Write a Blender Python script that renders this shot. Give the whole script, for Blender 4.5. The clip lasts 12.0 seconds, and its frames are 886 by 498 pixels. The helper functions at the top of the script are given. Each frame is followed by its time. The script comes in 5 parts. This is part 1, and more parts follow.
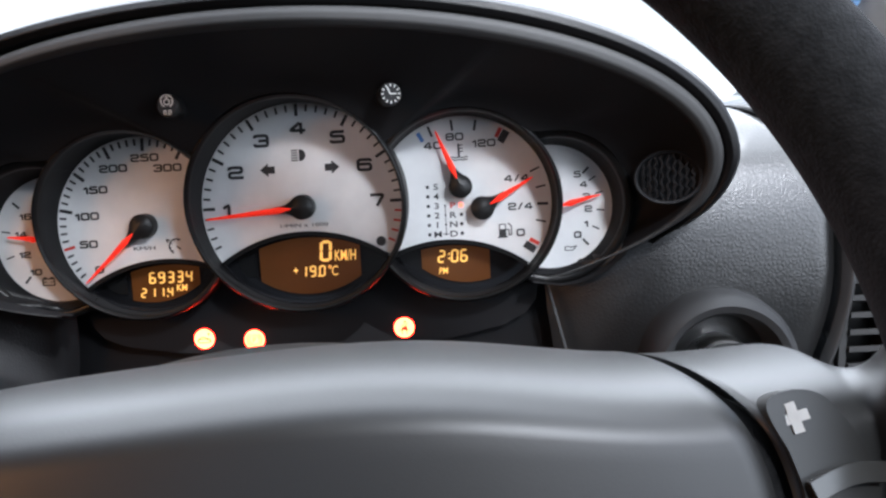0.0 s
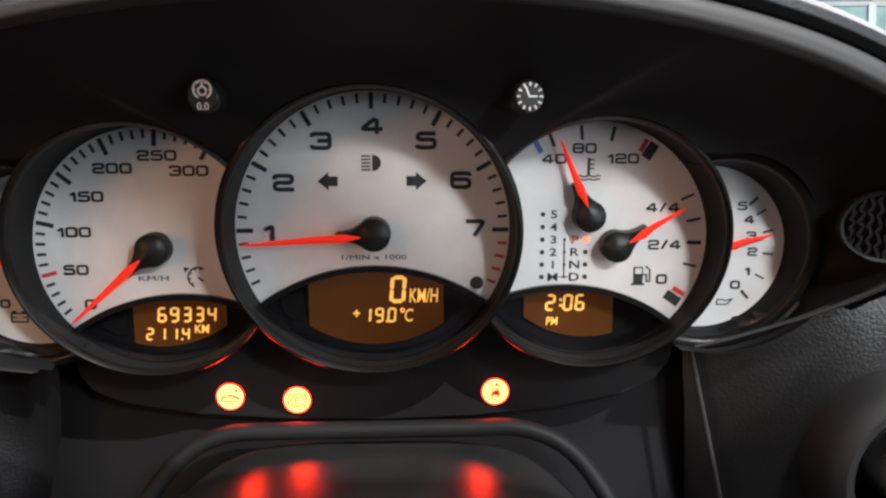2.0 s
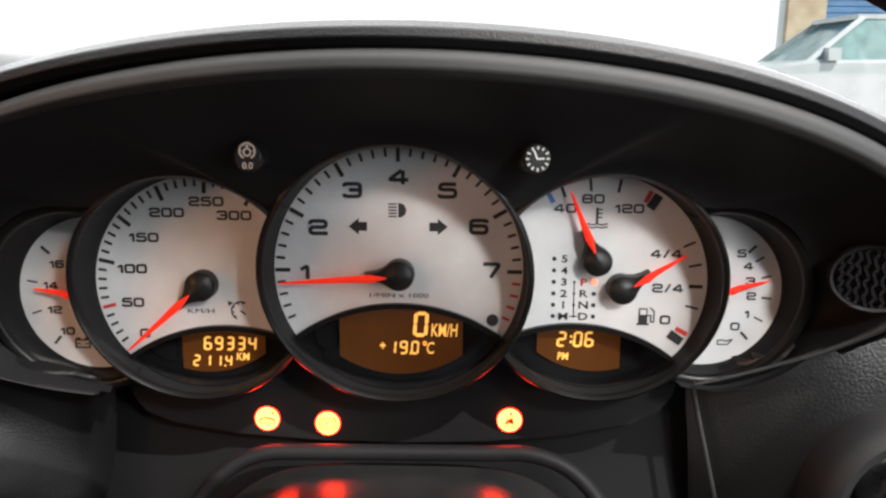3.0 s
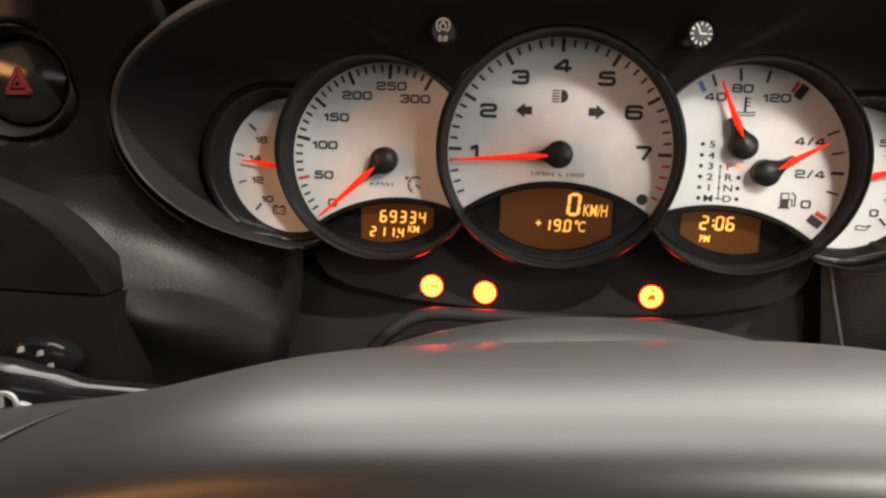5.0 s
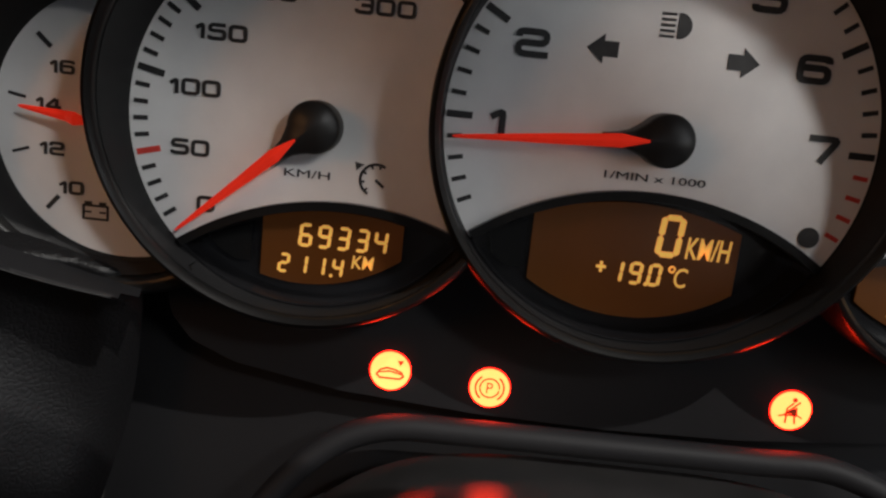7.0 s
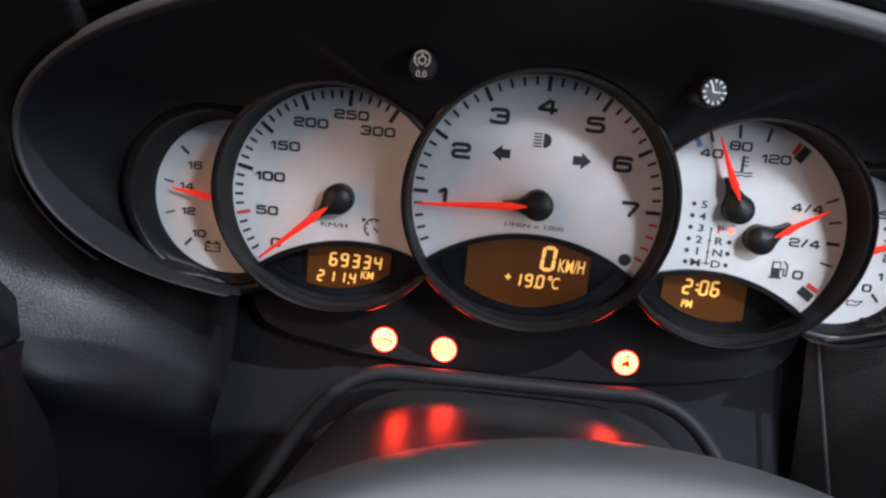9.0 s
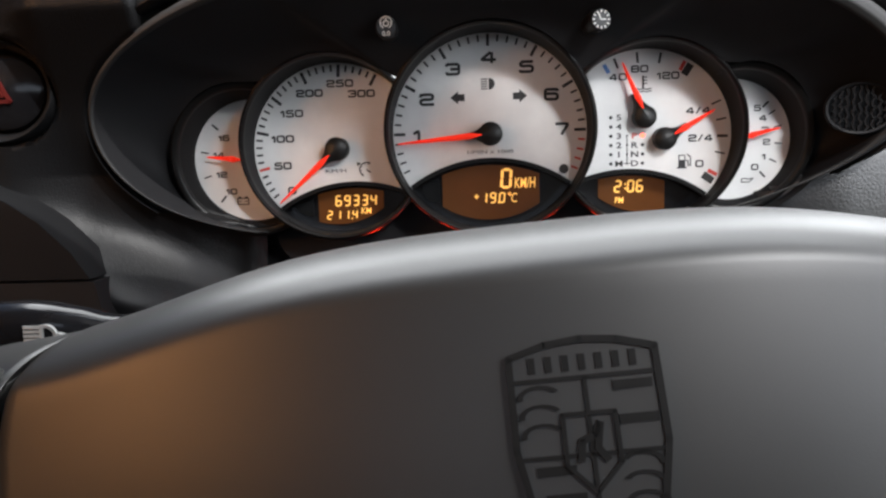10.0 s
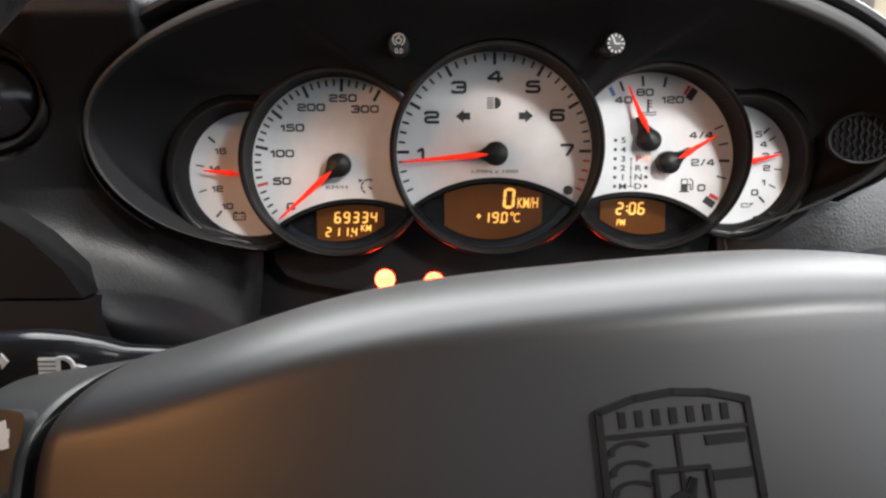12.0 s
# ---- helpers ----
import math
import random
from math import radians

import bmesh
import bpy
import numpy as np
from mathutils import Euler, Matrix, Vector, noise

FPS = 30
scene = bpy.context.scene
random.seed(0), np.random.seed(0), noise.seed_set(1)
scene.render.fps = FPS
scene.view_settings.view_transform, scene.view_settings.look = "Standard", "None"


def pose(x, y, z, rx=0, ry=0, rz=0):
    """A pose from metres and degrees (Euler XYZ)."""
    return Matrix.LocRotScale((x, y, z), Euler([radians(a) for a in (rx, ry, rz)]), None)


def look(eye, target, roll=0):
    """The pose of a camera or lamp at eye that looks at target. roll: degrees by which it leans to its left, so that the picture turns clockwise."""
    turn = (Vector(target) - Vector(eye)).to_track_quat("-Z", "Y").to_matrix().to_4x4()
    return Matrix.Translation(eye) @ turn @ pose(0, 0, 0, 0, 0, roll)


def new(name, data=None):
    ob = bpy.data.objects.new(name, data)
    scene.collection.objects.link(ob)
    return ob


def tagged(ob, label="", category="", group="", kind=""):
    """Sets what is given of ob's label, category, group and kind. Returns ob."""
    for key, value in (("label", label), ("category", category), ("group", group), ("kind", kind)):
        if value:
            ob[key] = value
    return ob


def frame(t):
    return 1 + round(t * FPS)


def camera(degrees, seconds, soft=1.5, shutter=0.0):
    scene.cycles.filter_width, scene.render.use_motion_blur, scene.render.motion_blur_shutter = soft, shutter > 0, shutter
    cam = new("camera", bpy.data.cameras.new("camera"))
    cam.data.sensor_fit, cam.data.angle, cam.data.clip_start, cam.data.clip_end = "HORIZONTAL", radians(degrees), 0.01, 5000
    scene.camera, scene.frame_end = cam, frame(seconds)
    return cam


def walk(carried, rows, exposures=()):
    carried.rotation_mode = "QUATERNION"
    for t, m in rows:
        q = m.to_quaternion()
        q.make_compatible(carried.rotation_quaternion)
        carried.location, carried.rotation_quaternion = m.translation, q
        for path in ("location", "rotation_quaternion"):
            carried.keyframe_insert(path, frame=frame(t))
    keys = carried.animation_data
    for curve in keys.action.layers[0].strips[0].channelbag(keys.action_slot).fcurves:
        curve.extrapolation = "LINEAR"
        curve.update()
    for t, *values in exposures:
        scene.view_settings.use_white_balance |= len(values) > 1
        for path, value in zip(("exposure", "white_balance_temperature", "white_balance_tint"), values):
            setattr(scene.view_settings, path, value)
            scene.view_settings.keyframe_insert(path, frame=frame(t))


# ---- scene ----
cam = camera(59.5, 12.0, soft=2.4)

# The dial panel's own frame: tachometer centre at the origin, x right, y ahead, z up the dial.
BASE = pose(0, 0, 0.80, -3, 0, 0)

# seconds, eye in the dial frame (metres), yaw, pitch, roll
PATH = [
    (0, (0.0855, -0.4391, 0.0179), 0.93, -6.12, -2.98),
    (0.5, (0.0876, -0.4309, 0.0050), 0.34, -7.03, -2.17),
    (1, (0.0803, -0.4103, 0.0209), -0.07, -5.45, -0.88),
    (1.5, (0.0265, -0.3539, 0.0419), 0.28, -8.72, -0.06),
    (2, (0.0200, -0.3206, 0.0525), -1.65, -10.72, -0.02),
    (2.5, (0.0289, -0.3461, 0.0762), 0.18, -10.53, 0.81),
    (2.7, (0.0272, -0.3463, 0.0745), 0.58, -10.18, 0.63),
    (4.3, (0.0443, -0.4183, 0.0156), 5.38, -9.62, 0.08),
    (4.5, (0.0285, -0.4335, 0.0014), 5.03, -9.63, 0.62),
    (5, (-0.0010, -0.4044, 0.0208), 8.07, -10.33, 1.46),
    (5.5, (-0.0322, -0.3576, 0.0252), 6.81, -11.40, 3.13),
    (6, (-0.0456, -0.2668, -0.0009), 2.09, -8.89, 5.60),
    (6.5, (-0.0517, -0.2058, -0.0065), 0.74, -9.96, 6.82),
    (6.7, (-0.0535, -0.2026, -0.0035), 0.38, -10.40, 6.42),
    (8.3, (-0.0515, -0.2821, 0.0305), -0.27, -13.68, 5.74),
    (8.5, (-0.0466, -0.2943, 0.0296), 0.21, -12.48, 5.85),
    (9, (-0.0287, -0.3546, 0.0450), 1.92, -11.37, 5.39),
    (9.5, (-0.0142, -0.4386, 0.0332), 4.19, -9.40, 1.37),
    (10, (-0.0095, -0.4640, -0.0095), 2.47, -7.30, -1.69),
    (10.5, (-0.0050, -0.4556, -0.0168), 2.46, -7.92, -1.29),
    (11, (-0.0418, -0.4618, -0.0088), -0.75, -7.36, -2.18),
    (11.5, (-0.0535, -0.4531, 0.0014), -1.36, -6.38, -0.66),
    (12, (-0.0406, -0.4561, -0.0000), -1.28, -7.14, -0.33),
]


def eye_pose(eye, yaw, pitch, roll):
    return BASE @ pose(*eye, 90 + pitch, 0, yaw) @ pose(0, 0, 0, 0, 0, roll)


walk(cam, [(t, eye_pose(eye, yaw, pitch, roll)) for t, eye, yaw, pitch, roll in PATH],
     exposures=[
         (0, 0.24, 5700, 10),
         (0.5, 0.22, 5900, 10),
         (1, 0.17, 5800, 10),
         (1.5, 0.14, 5900, 10),
         (2, 0.07, 6200, 10),
         (2.5, 0.24, 6200, 10),
         (4.5, 0.20, 7300, 10),
         (5, 0.36, 7100, 10),
         (5.5, 0.42, 6900, 10),
         (6, -0.10, 7100, 10),
         (6.5, -0.85, 6700, 10),
         (8.5, -0.10, 6000, 10),
         (9, 0.15, 5600, 10),
         (9.5, 0.34, 5450, 10),
         (10.5, 0.22, 6900, 10),
         (11, 0.44, 6400, 10),
         (11.5, 0.50, 6000, 10),
         (12, 0.46, 6300, 10),
     ])

# ---- world, sun, lamps ----
world = bpy.data.worlds.new("sky")
scene.world = world
world.use_nodes = True
wn = world.node_tree.nodes
sky = wn.new("ShaderNodeTexSky")
sky.sky_type = "NISHITA"
sky.sun_disc = False
sky.sun_elevation, sky.sun_rotation = radians(50), radians(140)
sky.altitude, sky.dust_density = 50, 1.5
world.node_tree.links.new(sky.outputs[0], wn["Background"].inputs[0])
wn["Background"].inputs[1].default_value = 0.15

sun = new("sun", bpy.data.lights.new("sun", "SUN"))
sun.data.energy, sun.data.angle, sun.data.color = 5.0, radians(0.6), (1.0, 0.95, 0.88)
sun.matrix_world = look((6, -6, 12), (0, 1.2, 0))


def window_lamp(name, eye, target, w, h, watts, colour):
    """An area lamp, for a window's daylight or for light added to the cabin."""
    lamp = new(name, bpy.data.lights.new(name, "AREA"))
    lamp.data.shape, lamp.data.size, lamp.data.size_y = "RECTANGLE", w, h
    lamp.data.energy, lamp.data.color = watts, colour
    lamp.matrix_world = look(eye, target)
    return lamp


window_lamp("door_window_daylight", (0.54, -0.33, 0.98), (0.0, -0.18, 0.82), 0.64, 0.50, 3.0, (1.0, 0.98, 0.95))
# Added key lamp inside the cabin; no window stands at this spot.
window_lamp("added_key_light", (0.43, -0.70, 1.265), (0.0, 0.0, 0.80), 0.10, 0.08, 5.0, (1.0, 0.97, 0.93))
# Added fill from behind, to even out the warm tint on the dials.
window_lamp("added_rear_fill", (-0.25, -1.69, 1.17), (0.0, 0.0, 0.80), 0.90, 0.20, 0.6, (1.0, 0.97, 0.94))
window_lamp("windscreen_daylight", (0.05, 0.02, 1.095), (0.05, -0.39, 0.185), 0.86, 0.60, 12.5, (1.0, 0.985, 0.95))
# Unseen orange source, added where the pad's warm reflection points.
window_lamp("added_orange_light", (-1.15, -0.98, 1.125), (-0.10, -0.40, 0.84), 0.62, 0.18, 5.8, (1.0, 0.42, 0.11))


# ---- materials ----
def material(name, colour, rough=0.5, metal=0.0, emit=None, strength=0.0, spec=0.5):
    m = bpy.data.materials.new(name)
    m.use_nodes = True
    b = m.node_tree.nodes["Principled BSDF"]
    b.inputs["Base Color"].default_value = (*colour, 1)
    b.inputs["Roughness"].default_value = rough
    b.inputs["Metallic"].default_value = metal
    b.inputs["Specular IOR Level"].default_value = spec
    if emit:
        b.inputs["Emission Color"].default_value = (*emit, 1)
        b.inputs["Emission Strength"].default_value = strength
    return m


def vary(m, scale, low, high, detail=4.0, rough=None, coord="Object"):
    """Mixes two tones of the base colour by noise; optionally the roughness too."""
    t, n = m.node_tree, m.node_tree.nodes
    b = n["Principled BSDF"]
    tc, no, ramp = n.new("ShaderNodeTexCoord"), n.new("ShaderNodeTexNoise"), n.new("ShaderNodeValToRGB")
    no.inputs["Scale"].default_value, no.inputs["Detail"].default_value = scale, detail
    ramp.color_ramp.elements[0].position, ramp.color_ramp.elements[1].position = 0.3, 0.72
    ramp.color_ramp.elements[0].color, ramp.color_ramp.elements[1].color = (*low, 1), (*high, 1)
    t.links.new(tc.outputs[coord], no.inputs["Vector"])
    t.links.new(no.outputs["Fac"], ramp.inputs["Fac"])
    t.links.new(ramp.outputs["Color"], b.inputs["Base Color"])
    if rough:
        mr = n.new("ShaderNodeMapRange")
        mr.inputs["To Min"].default_value, mr.inputs["To Max"].default_value = rough
        t.links.new(no.outputs["Fac"], mr.inputs["Value"])
        t.links.new(mr.outputs[0], b.inputs["Roughness"])
    return m


def relief(m, scale, strength, distance, kind="noise", second=None):
    """Fine relief: pebbled leather (voronoi) or moulded grain (noise), with an optional coarser layer."""
    t, n = m.node_tree, m.node_tree.nodes
    tc, bump = n.new("ShaderNodeTexCoord"), n.new("ShaderNodeBump")
    if kind == "voronoi":
        warp, add, tex = n.new("ShaderNodeTexNoise"), n.new("ShaderNodeMixRGB"), n.new("ShaderNodeTexVoronoi")
        warp.inputs["Scale"].default_value = scale * 0.6
        add.blend_type, add.inputs["Fac"].default_value = "ADD", 0.0016
        t.links.new(tc.outputs["Object"], warp.inputs["Vector"])
        t.links.new(tc.outputs["Object"], add.inputs[1])
        t.links.new(warp.outputs["Color"], add.inputs[2])
        tex.feature = "DISTANCE_TO_EDGE"
        tex.inputs["Scale"].default_value = scale
        t.links.new(add.outputs[0], tex.inputs["Vector"])
        mr = n.new("ShaderNodeMapRange")
        mr.inputs["From Max"].default_value = 0.25
        t.links.new(tex.outputs["Distance"], mr.inputs["Value"])
        t.links.new(mr.outputs[0], bump.inputs["Height"])
    else:
        tex = n.new("ShaderNodeTexNoise")
        tex.inputs["Scale"].default_value, tex.inputs["Detail"].default_value = scale, 3
        t.links.new(tc.outputs["Object"], tex.inputs["Vector"])
        t.links.new(tex.outputs["Fac"], bump.inputs["Height"])
    bump.inputs["Strength"].default_value, bump.inputs["Distance"].default_value = strength, distance
    if second:
        b2, n2 = n.new("ShaderNodeBump"), n.new("ShaderNodeTexNoise")
        n2.inputs["Scale"].default_value = second[0]
        b2.inputs["Strength"].default_value, b2.inputs["Distance"].default_value = second[1], second[2]
        t.links.new(tc.outputs["Object"], n2.inputs["Vector"])
        t.links.new(n2.outputs["Fac"], b2.inputs["Height"])
        t.links.new(b2.outputs[0], bump.inputs["Normal"])
    t.links.new(bump.outputs[0], n["Principled BSDF"].inputs["Normal"])
    return m


LEATHER = relief(vary(material("black_leather", (0.008, 0.008, 0.008), 0.35, spec=0.85), 9, (0.0065, 0.0065, 0.0065), (0.010, 0.010, 0.010), rough=(0.32, 0.39)), 420, 0.14, 0.0006, "voronoi", (70, 0.05, 0.002))
# Darker, duller copy of the leather: the console side's shade is in its colour.
SHADED_LEATHER = relief(vary(material("shaded_leather", (0.005, 0.005, 0.0054), 0.42, spec=0.17), 11, (0.0042, 0.0042, 0.0046), (0.006, 0.006, 0.0064), rough=(0.38, 0.46)), 620, 0.18, 0.0004, "voronoi", (60, 0.04, 0.002))
# Satin console covers, tone lowered: shade is put into the colour here too.
SHADED_COVER = relief(vary(material("shaded_satin_cover", (0.005, 0.005, 0.0055), 0.55, spec=0.18), 14, (0.0042, 0.0042, 0.0047), (0.006, 0.006, 0.0065), rough=(0.50, 0.60)), 1600, 0.12, 0.0003)
FASCIA = relief(vary(material("fascia_plastic", (0.010, 0.010, 0.011), 0.6, spec=0.15), 14, (0.008, 0.008, 0.009), (0.012, 0.012, 0.013), rough=(0.54, 0.66)), 2600, 0.18, 0.0002)
TRIM = relief(vary(material("soft_trim", (0.0187, 0.0187, 0.0187), 0.6, spec=0.35), 12, (0.0158, 0.0158, 0.0166), (0.0230, 0.0230, 0.0230), rough=(0.55, 0.68)), 2200, 0.2, 0.0002)
BEZEL = relief(vary(material("bezel_plastic", (0.006, 0.006, 0.006), 0.32, spec=0.24), 25, (0.005, 0.005, 0.005), (0.009, 0.009, 0.009), rough=(0.28, 0.40)), 1500, 0.06, 0.0002)
TUBE = relief(vary(material("tube_wall", (0.009, 0.009, 0.0095), 0.55, spec=0.15), 30, (0.008, 0.008, 0.0085), (0.011, 0.011, 0.0115)), 2400, 0.1, 0.0002)
KNOB = vary(material("knob_gloss", (0.01, 0.01, 0.011), 0.3, spec=0.4), 200, (0.008, 0.008, 0.009), (0.014, 0.014, 0.015), rough=(0.27, 0.34))
GLOSS = vary(material("gloss_black", (0.006, 0.006, 0.007), 0.14), 40, (0.005, 0.005, 0.006), (0.01, 0.01, 0.011), rough=(0.16, 0.24))
RECESS = vary(material("recess_gloss", (0.012, 0.011, 0.011), 0.32, spec=1.0), 60, (0.010, 0.010, 0.010), (0.016, 0.015, 0.015), rough=(0.30, 0.37))
ROCKER = relief(vary(material("rocker_plastic", (0.015, 0.015, 0.014), 0.36, spec=0.4), 30, (0.013, 0.013, 0.012), (0.018, 0.018, 0.017), rough=(0.32, 0.40)), 1800, 0.1, 0.0002)
RIDGE = vary(material("ridge_gloss", (0.030, 0.030, 0.028), 0.22, spec=0.7), 40, (0.026, 0.026, 0.024), (0.035, 0.035, 0.033), rough=(0.18, 0.26))
LACQUER = vary(material("black_lacquer", (0.006, 0.006, 0.007), 0.14, spec=0.3), 40, (0.005, 0.005, 0.006), (0.009, 0.009, 0.010), rough=(0.12, 0.18))
SILVER = relief(vary(material("silver_dial", (0.74, 0.74, 0.73), 0.42, 0.12), 60, (0.70, 0.70, 0.695), (0.79, 0.79, 0.78), rough=(0.36, 0.48)), 5000, 0.05, 0.0001)
INK = vary(material("dial_ink", (0.02, 0.02, 0.021), 0.5), 300, (0.016, 0.016, 0.017), (0.03, 0.03, 0.03))
RED_INK = vary(material("red_ink", (0.62, 0.05, 0.04), 0.45), 200, (0.55, 0.04, 0.03), (0.68, 0.07, 0.05))
# Red print darkened to carry the shade at the hazard switch.
SHADED_RED = vary(material("shaded_red_print", (0.075, 0.008, 0.007), 0.6, spec=0.10), 200, (0.06, 0.007, 0.006), (0.09, 0.010, 0.009))
BLUE_INK = vary(material("blue_ink", (0.10, 0.22, 0.55), 0.45), 200, (0.09, 0.2, 0.5), (0.13, 0.27, 0.6))
NEEDLE = material("needle_red", (0.85, 0.030, 0.014), 0.55, 0, (1.0, 0.035, 0.012), 0.42, spec=0.2)
CAP = relief(vary(material("needle_cap", (0.010, 0.010, 0.010), 0.42, spec=0.35), 50, (0.008, 0.008, 0.008), (0.013, 0.013, 0.013), rough=(0.38, 0.48)), 3000, 0.06, 0.0002)
LCD = vary(material("lcd_amber", (0.085, 0.031, 0.008), 0.22, 0, (0.52, 0.155, 0.02), 0.045), 30, (0.075, 0.027, 0.007), (0.10, 0.036, 0.009))
DIGIT = material("lcd_digits", (0.9, 0.5, 0.1), 0.4, 0, (1.0, 0.50, 0.10), 0.8)
LAMP = material("warning_lamp", (0.6, 0.2, 0.06), 0.4, 0, (1.0, 0.025, 0.0055), 55.0)
LAMP_RIM = material("warning_lamp_rim", (0.6, 0.03, 0.01), 0.4, 0, (1.0, 0.010, 0.004), 12.0)
LAMP_INK = material("lamp_icon", (0.18, 0.02, 0.005), 0.5, 0, (0.6, 0.05, 0.0), 0.25)
LED = material("selector_led", (0.9, 0.2, 0.1), 0.4, 0, (1.0, 0.12, 0.06), 2.5)
WHITE_INK = vary(material("white_print", (0.72, 0.72, 0.70), 0.5), 200, (0.66, 0.66, 0.64), (0.78, 0.78, 0.76))
GREY_INK = vary(material("grey_print", (0.30, 0.30, 0.29), 0.5), 200, (0.27, 0.27, 0.26), (0.33, 0.33, 0.32))
WHEEL = relief(vary(material("wheel_vinyl", (0.0085, 0.0083, 0.0077), 0.43, spec=0.62), 16, (0.0075, 0.0073, 0.0068), (0.0095, 0.0093, 0.0086), rough=(0.40, 0.46)), 1500, 0.10, 0.0002, "noise", (40, 0.05, 0.001))
RIM = relief(vary(material("rim_leather", (0.006, 0.006, 0.0065), 0.8, spec=0.12), 260, (0.003, 0.003, 0.0033), (0.010, 0.010, 0.0105), 6), 900, 0.5, 0.0006)
# Badge strokes: the shade of the embossed grooves put into the colour.
GROOVE_SHADE = vary(material("badge_groove_shade", (0.004, 0.004, 0.004), 0.6, spec=0.15), 80, (0.003, 0.003, 0.003), (0.005, 0.005, 0.005))
METAL = vary(material("worn_steel", (0.6, 0.6, 0.58), 0.28, 1.0), 60, (0.5, 0.5, 0.49), (0.66, 0.66, 0.64), rough=(0.2, 0.4))
KEY = relief(vary(material("key_plastic", (0.007, 0.007, 0.007), 0.35, spec=0.3), 50, (0.006, 0.006, 0.006), (0.010, 0.010, 0.010)), 1800, 0.15, 0.0003)
HEADLINER = relief(vary(material("grey_headliner", (0.24, 0.24, 0.235), 0.9), 30, (0.22, 0.22, 0.215), (0.27, 0.27, 0.265)), 900, 0.2, 0.0005)
CARPET = relief(vary(material("black_carpet", (0.02, 0.02, 0.02), 0.95), 60, (0.014, 0.014, 0.014), (0.03, 0.03, 0.03)), 1200, 0.5, 0.001)
CONCRETE = relief(vary(material("pale_concrete", (0.55, 0.54, 0.52), 0.85), 0.7, (0.48, 0.47, 0.45), (0.62, 0.61, 0.59), 8), 60, 0.3, 0.002)
RENDER_WHITE = relief(vary(material("white_render", (0.82, 0.82, 0.80), 0.8), 0.5, (0.77, 0.77, 0.75), (0.86, 0.86, 0.84), 8), 40, 0.2, 0.002)
BUFF = relief(vary(material("buff_masonry", (0.42, 0.33, 0.22), 0.85), 2.5, (0.36, 0.27, 0.17), (0.5, 0.4, 0.28), 8), 40, 0.3, 0.003)
SHUTTER = vary(material("blue_shutter", (0.10, 0.20, 0.36), 0.5), 1.5, (0.08, 0.17, 0.31), (0.13, 0.24, 0.42))
CAR_PAINT = vary(material("grey_car_paint", (0.50, 0.51, 0.50), 0.25, 0.2), 3, (0.46, 0.47, 0.46), (0.55, 0.56, 0.55))
CAR_GLASS = vary(material("car_glass", (0.20, 0.30, 0.28), 0.06), 4, (0.14, 0.22, 0.21), (0.26, 0.38, 0.36))
TYRE = relief(vary(material("tyre_rubber", (0.02, 0.02, 0.02), 0.8), 20, (0.015, 0.015, 0.015), (0.03, 0.03, 0.03)), 200, 0.3, 0.002)

GLASS = bpy.data.materials.new("clear_glass")
GLASS.use_nodes = True
gn = GLASS.node_tree.nodes
gt, gg, gm = gn.new("ShaderNodeBsdfTransparent"), gn.new("ShaderNodeBsdfGlossy"), gn.new("ShaderNodeMixShader")
gm.inputs[0].default_value = 0.05
gt.inputs[0].default_value, gg.inputs["Roughness"].default_value = (0.93, 0.96, 0.95, 1), 0.02
GLASS.node_tree.links.new(gt.outputs[0], gm.inputs[1])
GLASS.node_tree.links.new(gg.outputs[0], gm.inputs[2])
GLASS.node_tree.links.new(gm.outputs[0], gn["Material Output"].inputs[0])


# ---- mesh helpers ----
def root(name, at, label, category, group="", kind="", turn=(0, 0, 0), frame_base=True):
    """An Empty at a thing's base, in the dial frame unless told otherwise."""
    ob = new(name)
    ob.empty_display_size = 0.01
    m = pose(*at, *turn)
    ob.matrix_world = BASE @ m if frame_base else m
    return tagged(ob, label, category, group, kind)


def part(name, bm, mat, parent=None, label="", smooth=False, bevel=0.0, sharp=40):
    me = bpy.data.meshes.new(name)
    if bevel:
        edges = [e for e in bm.edges if len(e.link_faces) == 2 and e.calc_face_angle(0) > 0.6]
        bmesh.ops.bevel(bm, geom=edges, offset=bevel, segments=2, affect="EDGES", clamp_overlap=True)
    bmesh.ops.recalc_face_normals(bm, faces=bm.faces)
    bm.to_mesh(me)
    bm.free()
    me.materials.append(mat)
    if smooth:
        for p in me.polygons:
            p.use_smooth = True
        me.set_sharp_from_angle(angle=radians(sharp))
    ob = new(name, me)
    if parent:
        ob.parent = parent
    if label:
        ob["label"] = label
    return ob


def revolve(profile, n=96, centre=(0, 0), tilt=0.0, keep=None, closed=True, squash=1.0):
    """Turns (radius, y) points round the y axis. tilt leans the front of the ring: y grows by tilt * z for marked points."""
    bm = bmesh.new()
    rings = []
    for k in range(n):
        a = 2 * math.pi * k / n
        row = []
        for p in profile:
            r, y = p[0], p[1]
            lean = p[2] if len(p) > 2 else 0.0
            x, z = r * math.cos(a), r * math.sin(a) * squash
            row.append(bm.verts.new((centre[0] + x, y + tilt * lean * z, centre[1] + z)))
        rings.append(row)
    m = len(profile)
    for k in range(n):
        if keep and not keep(2 * math.pi * (k + 0.5) / n):
            continue
        a, b = rings[k], rings[(k + 1) % n]
        for j in range(m if closed else m - 1):
            i = (j + 1) % m
            bm.faces.new((a[j], a[i], b[i], b[j]))
    bmesh.ops.delete(bm, geom=[v for v in bm.verts if not v.link_faces], context="VERTS")
    return bm


